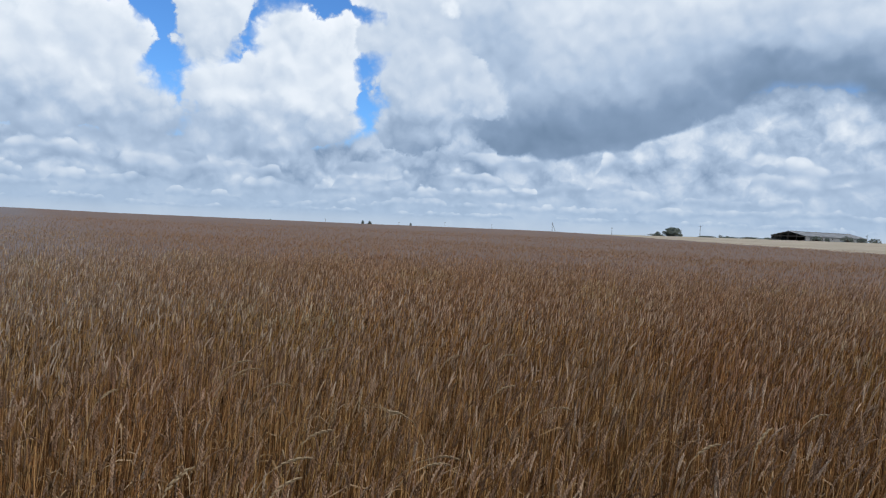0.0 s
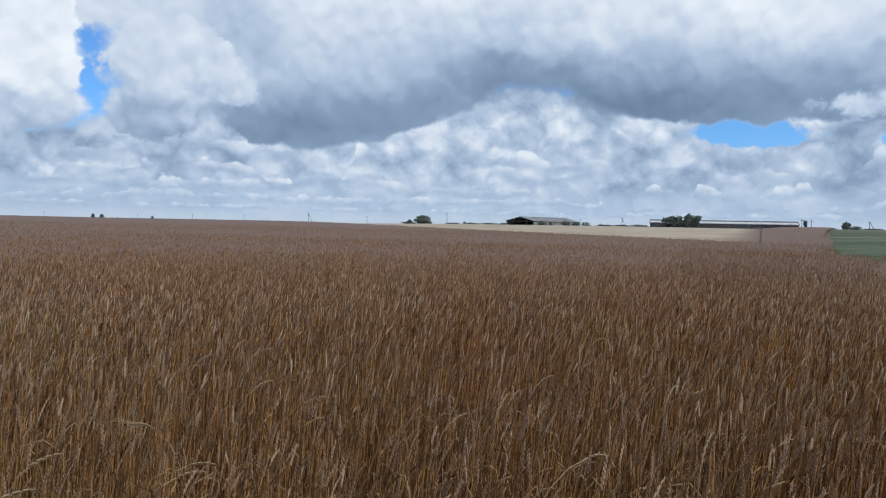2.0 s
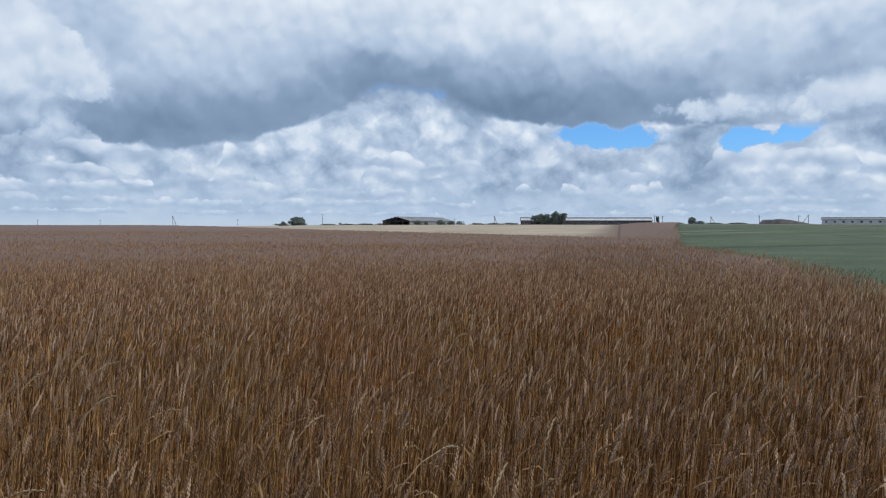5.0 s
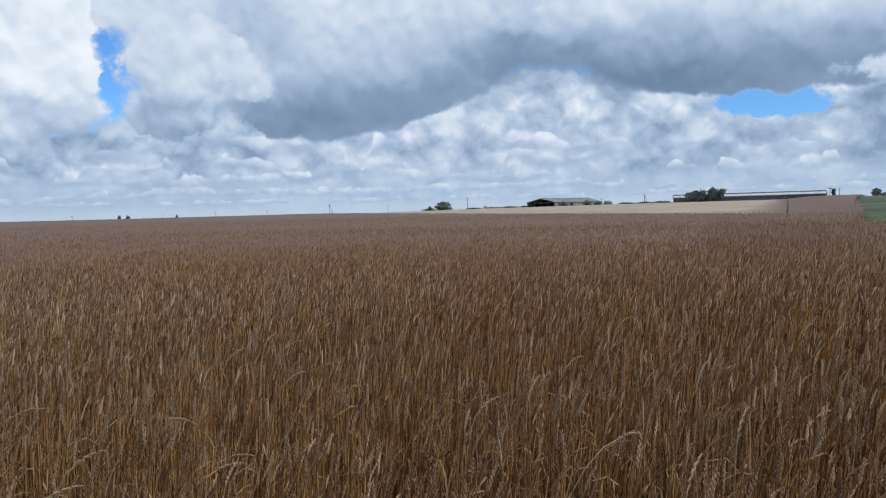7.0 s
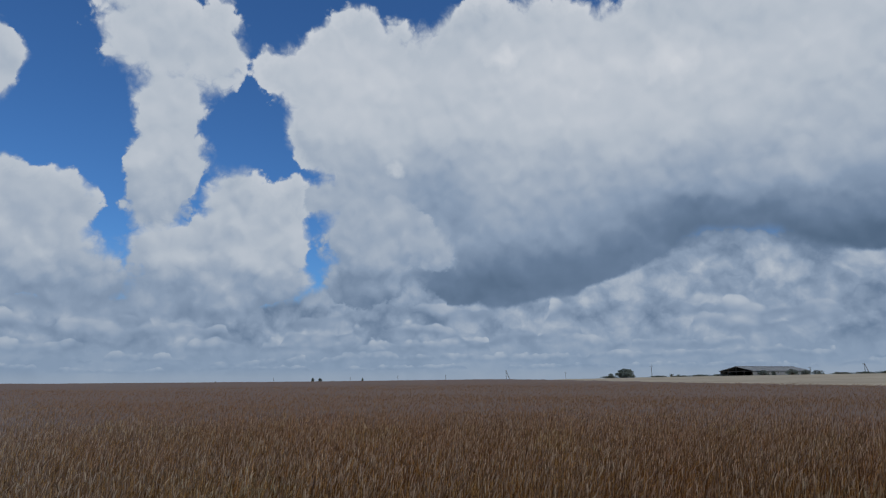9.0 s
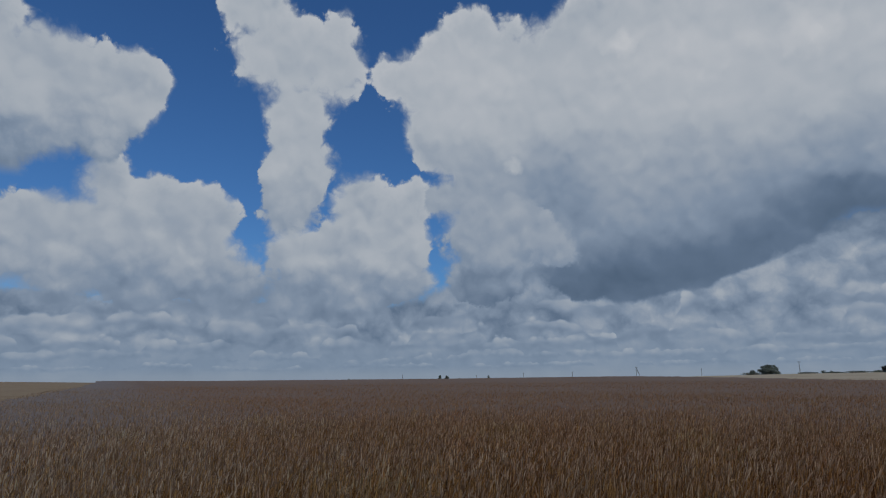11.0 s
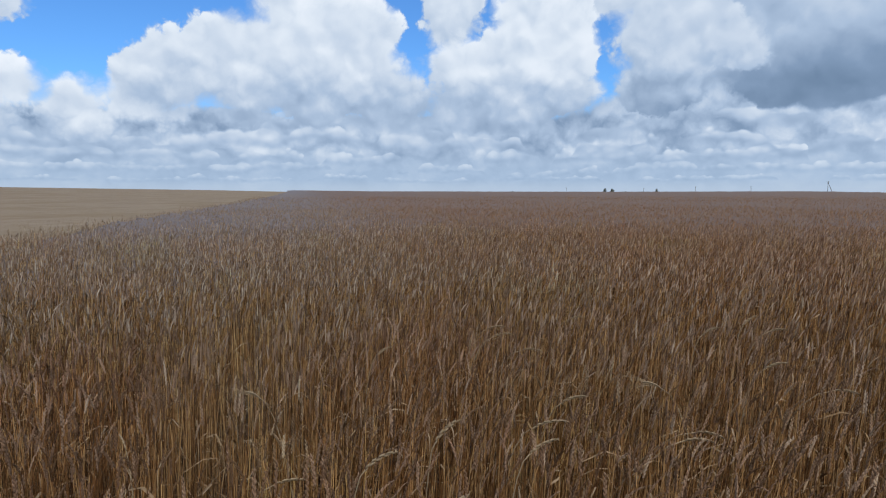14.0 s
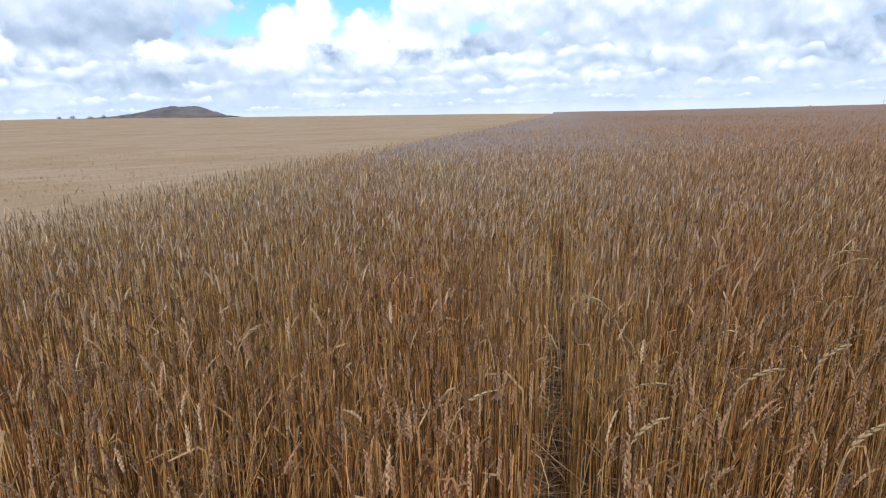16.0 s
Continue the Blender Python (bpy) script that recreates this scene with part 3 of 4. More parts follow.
    nod = np.clip(amount * 2.4 + RNG.normal(0.16, 0.20, n), -0.1, 2.2)
    t = np.linspace(0, 1, ear_rings)
    tilt = nod[:, None] * (0.55 + 0.75 * t[None, :])
    step = length[:, None] / (ear_rings - 1)
    sx = np.cumsum(np.sin(tilt) * step, 1) - np.sin(tilt[:, :1]) * step
    sz = np.cumsum(np.cos(tilt) * step, 1) - np.cos(tilt[:, :1]) * step
    path = top[:, None, :] + np.stack([dx[:, None] * sx, dy[:, None] * sx, sz], -1)
    full = np.sin(np.pi * np.clip(t * 0.86 + 0.13, 0, 1)) ** 0.6
    if ear_rings > 5:
        full = full * np.where(np.arange(ear_rings) % 2, 1.18, 0.72)
    full[-1] = 0.12
    radius = full[None, :] * RNG.uniform(0.0036, 0.0051, n)[:, None] * (1 + 0.55 * (fat - 1))
    if ear_rings < 10:
        bundle.rings(tube(path, radius, ear_corners, 0.8), slots[1], own)
    else:                                                # near by, every spikelet shows, in two rows up the ear
        bundle.rings(tube(path[:, ::3], np.full((n, 4), 0.0022), 3), slots[1], own)
        up = np.gradient(path, axis=1)
        up /= np.linalg.norm(up, axis=2, keepdims=True)
        flip = np.where(np.arange(ear_rings) % 2, 1.0, -1.0)[None, :, None]
        out = np.stack([np.cos(spin), np.sin(spin), 0 * spin], -1)[:, None, :] * flip
        size = (RNG.uniform(0.0027, 0.0037, n)[:, None] * (0.7 + 0.4 * np.sin(np.pi * (t[None, :] * 0.8 + 0.12))))[:, :, None]
        lay = (up + 0.22 * out)
        knot = path + out * size * 0.45
        axis = np.stack([knot - lay * size * 1.1, knot, knot + lay * size * 1.5, knot + lay * size * 3.2], 2).reshape(n * ear_rings, 4, 3)
        wide = size * np.array([0.35, 0.95, 0.75, 0.08])
        ang = RNG.uniform(0, 6.28, n * ear_rings)[:, None, None] + np.arange(3) * 2 * np.pi / 3
        rim = np.stack([np.cos(ang), np.sin(ang), 0.3 * np.sin(ang + 1)], -1).repeat(4, 1)
        bundle.rings(axis[:, :, None, :] + rim * wide.reshape(n * ear_rings, 4, 1, 1), slots[1], np.clip(np.repeat(own, ear_rings) + RNG.normal(0, 0.06, n * ear_rings), 0, 1))
    hang(leaves)


crop = Bundle()
VIEW = (-74, 90)
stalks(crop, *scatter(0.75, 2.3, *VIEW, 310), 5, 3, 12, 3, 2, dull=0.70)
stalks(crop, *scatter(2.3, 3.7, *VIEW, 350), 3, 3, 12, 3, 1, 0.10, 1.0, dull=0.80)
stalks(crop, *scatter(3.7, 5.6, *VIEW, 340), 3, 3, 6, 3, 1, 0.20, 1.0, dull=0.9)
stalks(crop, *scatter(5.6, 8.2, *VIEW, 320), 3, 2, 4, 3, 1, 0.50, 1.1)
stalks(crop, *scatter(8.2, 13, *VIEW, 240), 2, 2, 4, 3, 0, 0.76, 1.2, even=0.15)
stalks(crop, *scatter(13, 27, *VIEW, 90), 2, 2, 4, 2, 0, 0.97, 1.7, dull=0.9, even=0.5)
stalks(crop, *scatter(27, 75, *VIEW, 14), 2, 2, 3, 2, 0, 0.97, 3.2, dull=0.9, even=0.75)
stalks(crop, *scatter(0.75, 6.0, 90, 286, 300), 3, 2, 4, 3, 0)
# lower side shoots without ears
stalks(crop, *scatter(0.75, 4.4, *VIEW, 540), 4, 2, 0, 0, 1, 0.05, 1.0, 1.2, tall=0.76)
stalks(crop, *scatter(4.4, 8.0, *VIEW, 220), 3, 2, 0, 0, 0, 0.4, 1.1, 1.2, tall=0.77)
# the closed canopy below and beyond the single ears
def canopy(radii, angles):
    cx, cy, cq = polar(radii, np.radians(angles))
    r = np.hypot(cx, cy)
    near = np.clip((r - 7) / 10, 0, 1)
    cz = ground_z(cx, cy) + (0.50 + 0.30 * near + 0.06 * RNG.uniform(-1, 1, len(cx)) + 0.03 * wave(cx, cy, 5.0, 5.0))
    cz = np.where(cx > 33.5, ground_z(cx, cy) + (cz - ground_z(cx, cy)) * np.clip((0.96 * cx - cy) / 12, 0.3, 1), cz)      # lower along the pale field
    mid = np.stack([cx, cy], 1)[cq].mean(1)
    ok = in_crop(mid[:, 0], mid[:, 1], -0.25)
    rim = np.intersect1d(cq[ok], cq[~ok])               # the sheet comes down to the ground along its edges
    rim = rim[(r[rim] > 12) & (r[rim] < 200) & ~((cx[rim] > 33.5) & (cy[rim] > 0.8 * cx[rim]))]
    cz[rim] = ground_z(cx, cy)[rim] + 0.05
    used = np.unique(cq[ok])
    remap = np.zeros(len(cx), int)
    remap[used] = np.arange(len(used))
    crop.v.append(np.stack([cx, cy, cz], 1)[used])
    crop.f.append(remap[cq[ok]] + crop.count)
    crop.m.append(np.full(ok.sum(), 3))
    crop.s.append(np.full(len(used), 0.5))
    crop.count += len(used)


canopy(np.geomspace(7.5, 455, 230), np.r_[np.linspace(-80, -54, 70, endpoint=False), np.linspace(-54, -40, 200, endpoint=False), np.linspace(-40, 100, 400)])
canopy(np.geomspace(5.5, 455, 90), np.linspace(100, 280, 181))


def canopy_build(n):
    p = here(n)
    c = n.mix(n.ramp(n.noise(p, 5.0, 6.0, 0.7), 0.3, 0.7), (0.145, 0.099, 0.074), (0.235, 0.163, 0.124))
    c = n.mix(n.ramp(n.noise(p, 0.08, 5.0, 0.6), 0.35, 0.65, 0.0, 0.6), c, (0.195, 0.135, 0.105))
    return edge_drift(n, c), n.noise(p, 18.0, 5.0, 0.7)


CANOPY = material("wheat_canopy", canopy_build, 0.9, 0.15)
wheat = new("wheat_crop", crop.mesh("wheat_crop", [STEM, EAR, LEAF, CANOPY]))
tagged(wheat, "dense field of ripe brown wheat, leaning in the wind", "wheat", kind="stuff")

# ---- stubble and pasture blades ----
cutb = Bundle()


def blades(bundle, x, y, high, wide, lean, slot=0):
    n = len(x)
    a, w = RNG.uniform(0, 2 * np.pi, n), RNG.uniform(0.6, 1.4, n) * wide
    h = RNG.uniform(0.5, 1.3, n) * high
    root = np.stack([x, y, ground_z(x, y) - 0.02], -1)
    tip = root + np.stack([RNG.normal(0, lean, n) * h, RNG.normal(0, lean, n) * h, h], -1)
    side = np.stack([np.cos(a) * w, np.sin(a) * w, np.zeros(n)], -1)
    bundle.rings(np.stack([np.stack([root - side, root + side], 1), np.stack([tip - side * 0.35, tip + side * 0.35], 1)], 1), slot)


def beyond(normal, off, r0, r1, a0, a1, density):
    count = int(0.5 * radians(a1 - a0) * (r1 * r1 - r0 * r0) * density)
    r, a = np.sqrt(RNG.uniform(r0 * r0, r1 * r1, count)), np.radians(RNG.uniform(a0, a1, count))
    x, y = -r * np.sin(a), r * np.cos(a)
    keep = x * normal[0] + y * normal[1] > (off if np.isscalar(off) else off[0](x, y) + 0.15)
    return x[keep], y[keep]


for r0, r1, thick, wide in ((4.8, 9, 150, 0.003), (9, 15, 60, 0.004), (15, 25, 20, 0.006), (25, 42, 5, 0.008)):
    blades(cutb, *beyond(N_LEFT, LEFT_OFF + 0.1, r0, r1, 34, 100, thick), 0.08, wide, 0.8)
stubble = new("stubble", cutb.mesh("stubble", [STUBBLE]))
tagged(stubble, "pale cut straw stubble beside the wheat", "stubble", kind="stuff")
lawn = Bundle()
for r0, r1, thick, wide in ((2.4, 10, 190, 0.005), (10, 18, 90, 0.006), (18, 30, 26, 0.009)):
    blades(lawn, *beyond(N_RIGHT, (right_off,), r0, r1, -150 if r1 < 11 else -82, -49, thick), 0.06, wide, 0.9)
pasture = new("pasture_grass", lawn.mesh("pasture_grass", [GRASS]))
tagged(pasture, "green rough pasture grass beside the wheat", "grass", kind="stuff")

# ---- helpers for things ----
def thing(name, at, label, category, group="", turn=0.0):
    ob = new(name)
    ob.matrix_world = pose(*at, 0, 0, turn)
    return tagged(ob, label, category, group)


def part(name, bm, mat, parent, label=""):
    me = bpy.data.meshes.new(name)
    bm.to_mesh(me)
    bm.free()
    me.materials.append(mat)
    ob = new(name, me)
    ob.parent = parent
    return tagged(ob, label)


def box(bm, x0, x1, y0, y1, z0, z1, bevel=0.0):
    m = Matrix.Translation(((x0 + x1) / 2, (y0 + y1) / 2, (z0 + z1) / 2)) @ Matrix.Diagonal((x1 - x0, y1 - y0, z1 - z0, 1))
    made = bmesh.ops.create_cube(bm, size=1.0, matrix=m)
    if bevel:
        edges = list({e for v in made["verts"] for e in v.link_edges})
        bmesh.ops.bevel(bm, geom=edges, offset=bevel, segments=1, affect="EDGES")
    return bm


def rod(bm, a, b, ra, rb, corners=6):
    """A tapered round bar from a to b."""
    a, b = Vector(a), Vector(b)
    turn = (b - a).to_track_quat("Z", "Y").to_matrix().to_4x4()
    bmesh.ops.create_cone(bm, cap_ends=True, segments=corners, radius1=ra, radius2=rb, depth=(b - a).length, matrix=Matrix.Translation((a + b) / 2) @ turn)
    return bm


def polar_at(a, r, dz=0.0):
    x, y = -r * math.sin(radians(a)), r * math.cos(radians(a))
    return x, y, float(ground_z(x, y)) + dz


# ---- trees and bushes ----
def leaf_cloud(lobes, leaves, size, seed):
    """Many small leaves through a few uneven lobes, with gaps between."""
    rng = random.Random(seed)
    bm = bmesh.new()
    for _ in range(leaves):
        cx, cy, cz, rx, rz = rng.choice(lobes)
        d = Vector((rng.gauss(0, 1), rng.gauss(0, 1), rng.gauss(0, 1))).normalized() * (rng.random() ** 0.45) * rng.uniform(0.8, 1.12)
        c = Vector((cx + d.x * rx, cy + d.y * rx, max(0.05, cz + d.z * rz)))
        u = Vector((rng.gauss(0, 1), rng.gauss(0, 1), rng.gauss(0, 1))).normalized()
        w = u.orthogonal().normalized()
        s = size * rng.uniform(0.6, 1.4)
        bm.faces.new([bm.verts.new(c + q) for q in (u * s, w * s * 0.6, -u * s, -w * s * 0.6)])
    return bm


def tree(name, a, r, height, width, label, category, seed, leaves=700, trunk=True, lean=0.0):
    rng = random.Random(seed)
    at = polar_at(a, r, -0.05)
    t = thing(name, at, label, category, turn=a)
    lobes = []
    for i in range(14):
        f = i / 13
        if trunk:
            lobes.append((width * 0.36 * rng.uniform(-1, 1) + lean * f, width * 0.3 * rng.uniform(-1, 1), height * rng.uniform(0.16, 0.82), width * rng.uniform(0.18, 0.30), height * rng.uniform(0.15, 0.24)))
        else:                                            # a dome, widest at the ground
            up = 0.06 + 0.70 * f ** 1.2
            lobes.append((width * 0.40 * ((i * 0.618 + 0.3) % 1.0 * 2 - 1) * math.sqrt(1 - up * up) + lean * f, width * 0.3 * rng.uniform(-1, 1), height * up, width * rng.uniform(0.12, 0.22), height * rng.uniform(0.15, 0.22)))
    bm = bmesh.new()
    if trunk:
        rod(bm, (0, 0, 0), (lean * 0.3, 0, height * 0.45), width * 0.05, width * 0.03)
    for cx, cy, cz, rx, rz in lobes:
        rod(bm, (lean * 0.2, 0, height * (0.3 if trunk else 0.02)), (cx, cy, cz), width * 0.022, width * 0.008, 5)
    part("trunk" if trunk else "stems", bm, BARK, t)
    part("crown", leaf_cloud(lobes, leaves, (0.045 * height + 0.10) * (1.0 if height > 1.5 else 1.4), seed + 1), FOLIAGE, t)
    return t


DISTANT = 430.0
tree("tree", -18.25, DISTANT, 6.2, 12.0, "dark round tree at the edge of the pale field", "tree", 11, 2600, False)
tree("bush", -17.05, DISTANT, 3.2, 3.6, "dark low bush beside the round tree", "bush", 12, 700, False)
tree("hedge", -17.0, DISTANT, 1.7, 13.0, "low dark scrub running out from the round tree", "hedge", 15, 900, False)
tree("bush", -21.9, DISTANT, 2.0, 3.0, "small dark bush on the pale field's edge", "bush", 13, 200, False)
tree("bush", -22.4, DISTANT, 1.6, 2.0, "small dark bush on the pale field's edge", "bush", 14, 160, False)
for i, (a, h, w) in enumerate(((-28.7, 3.2, 6.4), (-29.4, 2.2, 3.0), (-30.7, 3.6, 7.0), (-31.6, 2.6, 5.6), (-32.4, 2.6, 7.0))):
    tree("bush", a, DISTANT - 22, h, w, "dark bush in front of the open shed", "bush", 20 + i, 600, False)
tree("bush", -33.6, DISTANT, 1.6, 3.6, "low dark bush between the farm sheds", "bush", 31, 200, False)
tree("bush", -35.5, DISTANT, 1.4, 5.0, "low dark bush round the foot of a pole", "bush", 32, 240, False)
for i, (a, h, w, l) in enumerate(((-39.1, 6.4, 8.0, 0.8), (-39.8, 7.6, 7.5, -0.4), (-40.5, 10.0, 7.5, 1.0), (-41.2, 7.6, 7.0, 0.6))):
    tree("tree", a, DISTANT - 25, h, w, "ragged dark tree in front of the long barn", "tree", 40 + i, 1500, True, l)
for i, (a, h, w) in enumerate(((-49.15, 5.0, 1.8), (-51.9, 4.6, 5.6), (-52.5, 2.2, 6.0))):
    tree("tree" if h > 3 else "bush", a, DISTANT - 5, h, w, "dark tree beyond the pasture" if h > 3 else "low dark bush beyond the pasture", "tree" if h > 3 else "bush", 50 + i, 900, w < 3)
for i, (a, h, w) in enumerate(((-20.9, 1.0, 12.0), (-22.6, 0.9, 12.0), (-24.1, 1.2, 13.0), (-25.5, 1.2, 10.0), (-34.0, 1.1, 12.0), (-35.4, 1.2, 12.0), (-36.8, 1.5, 13.0), (-50.6, 1.2, 11.0), (-53.6, 0.9, 12.0), (-55.4, 0.9, 12.0))):
    tree("hedge", a, DISTANT, h, w, "low dark scrubby hedge along the farm's edge", "hedge", 90 + i, 900, False)
# a few shrubs on the crest of the wheat field
for i, (a, h, w) in enumerate(((8.35, 3.7, 2.2), (7.75, 3.5, 3.0), (6.65, 1.7, 1.2), (4.15, 3.2, 1.5), (16.2, 1.8, 1.3))):
    tree("shrub", a, 425.0, h, w, "small dark shrub on the crest of the wheat field", "shrub", 60 + i, 500, False)


# ---- power poles ----
def power_pole(a, r, height, strut=0.0, far=False):
    t = thing("power_pole", polar_at(a, r, -0.3), "weathered wooden power pole with a leaning strut" if strut else "weathered wooden power pole with a short crossarm", "pole", "power poles round the fields", turn=a)
    part("post", rod(bmesh.new(), (0, 0, 0), (0, 0, height), 0.19, 0.14), POLE, t)
    part("crossarm", box(bmesh.new(), -0.9, 0.9, -0.06, 0.06, height - 0.75, height - 0.6), POLE, t)
    for x in (-0.8, 0.0, 0.8):
        part("insulator", rod(bmesh.new(), (x, 0, height - 0.6 if x else height), (x, 0, height - 0.35 if x else height + 0.25), 0.07, 0.05), WHITE_WALL, t)
    if strut:
        part("strut", rod(bmesh.new(), (strut, 0, 0), (0.05 * strut, 0, height * 0.88), 0.17, 0.13), POLE, t)


for a, r, h, strut in ((-8.25, 500, 8.3, 3.0), (-20.33, 430, 7.6, 0), (-35.4, 460, 6.6, 2.2), (-13.3, 640, 7.2, 0), (-3.0, 680, 7.0, 0), (1.14, 700, 7.2, 0), (11.6, 720, 6.6, 0), (5.2, 800, 6.5, 0),
                       (-48.93, 410, 5.6, 0), (-49.56, 430, 5.4, 0), (-53.3, 450, 5.2, 2.8), (-56.86, 440, 5.6, 0), (-59.6, 440, 5.6, 0), (-60.25, 430, 5.8, -3.6), (-31.9, 470, 5.0, 0)):
    power_pole(a, r, h, strut)


# ---- farm buildings ----
def gable_roof(bm, x0, x1, depth, eave, ridge, thick, over=0.5):
    """Two sloping slabs with real thickness over a body that runs along x."""
    half = depth / 2 + over
    drop = eave - (ridge - eave) * over / (depth / 2)
    for s in (-1, 1):
        low = [Vector((x, s * half, drop)) for x in (x0 - over, x1 + over)]
        top = [Vector((x, 0, ridge)) for x in (x0 - over, x1 + over)]
        up = Vector((0, 0, thick))
        v = [bm.verts.new(p) for p in (low[0], low[1], top[1], top[0], low[0] + up, low[1] + up, top[1] + up, top[0] + up)]
        for q in ((3, 2, 1, 0), (4, 5, 6, 7), (0, 1, 5, 4), (1, 2, 6, 5), (2, 3, 7, 6), (3, 0, 4, 7)):
            bm.faces.new([v[i] for i in q])
    bmesh.ops.recalc_face_normals(bm, faces=bm.faces)
    return bm


def gable_wall(bm, x, depth, z0, eave, ridge, thick):
    v = []
    for dx in (0, thick):
        v.append([bm.verts.new(p) for p in ((x + dx, -depth / 2, z0), (x + dx, depth / 2, z0), (x + dx, depth / 2, eave), (x + dx, 0, ridge), (x + dx, -depth / 2, eave))])
    bm.faces.new(v[0])
    bm.faces.new(v[1][::-1])
    for i in range(5):
        bm.faces.new((v[0][i], v[0][(i + 1) % 5], v[1][(i + 1) % 5], v[1][i]))
    bmesh.ops.recalc_face_normals(bm, faces=bm.faces)
    return bm


def side_wall(length, y, height, thick, openings):
    """A wall along x with real openings (x0, x1, z0, z1) through it."""
    bm = bmesh.new()
    at = -length / 2
    for x0, x1, z0, z1 in sorted(openings):
        box(bm, at, x0, y, y + thick, 0, height)
        if z0 > 0:
            box(bm, x0, x1, y, y + thick, 0, z0)
        box(bm, x0, x1, y, y + thick, z1, height)
        at = x1
    box(bm, at, length / 2, y, y + thick, 0, height)
    return bm


def ring(bm, x0, x1, z0, z1, y, thick, bar):
    """A window frame in one piece."""
    loops = []
    for dy, b in ((0, 0), (0, bar), (thick, bar), (thick, 0)):
        loops.append([bm.verts.new((x, y + dy, z)) for x, z in ((x0 + b, z0 + b), (x1 - b, z0 + b), (x1 - b, z1 - b), (x0 + b, z1 - b))])
    for i in range(4):
        for k in range(4):
            bm.faces.new((loops[i][k], loops[i][(k + 1) % 4], loops[(i + 1) % 4][(k + 1) % 4], loops[(i + 1) % 4][k]))
    bmesh.ops.recalc_face_normals(bm, faces=bm.faces)
    return bm


def shed(name, a, r, turn, length, depth, eave, ridge, wall, label, windows, window_size=(1.6, 0.9), open_front=False, slate=SLATE, panels=False):
    t = thing(name, polar_at(a, r, -0.15), label, "barn" if name == "barn" else "building", turn=turn)
    w, h = window_size
    step = length / max(windows, 1)
    holes = [(-length / 2 + step * (i + 0.5) - w / 2, -length / 2 + step * (i + 0.5) + w / 2, eave * 0.55 - h / 2, eave * 0.55 + h / 2) for i in range(windows)]
    part("wall", side_wall(length, -depth / 2, eave, 0.3, holes), wall, t)
    part("wall", side_wall(length, depth / 2 - 0.3, eave, 0.3, []), wall, t)
    for x in (-length / 2 + 0.02, length / 2 - 0.32):
        if open_front and x < 0:
            continue
        part("gable", gable_wall(bmesh.new(), x, depth - 0.62, 0, eave, ridge - 0.05, 0.3), wall, t)
    if open_front:
        for y in np.linspace(-depth / 2 + 0.5, depth / 2 - 0.5, 5):
            part("post", box(bmesh.new(), -length / 2, -length / 2 + 0.3, y - 0.15, y + 0.15, 0, eave + (ridge - eave) * (1 - abs(y) / (depth / 2))), TIMBER, t)
        part("tie_beam", box(bmesh.new(), -length / 2 - 0.02, -length / 2 + 0.28, -depth / 2, depth / 2, eave - 0.35, eave), TIMBER, t)
    roof = part("roof", gable_roof(bmesh.new(), -length / 2, length / 2, depth, eave, ridge, 0.16), slate, t, "dark slate roof with a band of pale sheets" if panels else "grey slate-sheet roof")
    part("ridge_cap", rod(bmesh.new(), (-length / 2 - 0.5, 0, ridge + 0.16), (length / 2 + 0.5, 0, ridge + 0.16), 0.16, 0.16), TIMBER, roof)
    if panels:                                           # pale sheets, one by one, along the lower half of the slope
        run, count = depth / 2, int(length / 2.05)
        for i in range(count):
            x = -length / 2 + (i + 0.5) * length / count
            z = [eave + (ridge - eave) * f + 0.19 for f in (0.08, 0.66)]
            bm = box(bmesh.new(), x - length / count / 2 + 0.02, x + length / count / 2 - 0.02, -run * 0.92, -run * 0.34, 0, 0.05)
            for v in bm.verts:
                v.co.z += z[0] if v.co.y < -run * 0.6 else z[1]
            part("roof_sheet", bm, WHITE_WALL, roof)
    for x0, x1, z0, z1 in holes:
        win = part("window", ring(bmesh.new(), x0, x1, z0, z1, -depth / 2 + 0.05, 0.08, 0.09), WHITE_WALL, t)
        part("pane", box(bmesh.new(), x0 + 0.02, x1 - 0.02, -depth / 2 + 0.16, -depth / 2 + 0.19, z0 + 0.09, z1 - 0.09), GLASS, win)
    return t


# the long barn, broadside on; the open shed, showing its gable; the white block beyond the pasture
shed("barn", -43.2, DISTANT, -43.2 + 2, 82.0, 12.0, 2.6, 4.5, DARK_WALL, "long low barn with dark walls and pale roof sheets", 14, slate=OLD_SLATE, panels=True)
shed("barn", -28.9, DISTANT + 8, -28.9 + 61, 64.0, 20.0, 2.6, 5.0, GREY_WALL, "old open-ended shed with grey roof and posts", 6, open_front=True)
shed("white_building", -63.7, DISTANT, -63.7, 38.0, 9.0, 2.9, 3.9, WHITE_WALL, "low whitewashed building with a row of windows", 9, (1.3, 1.1))


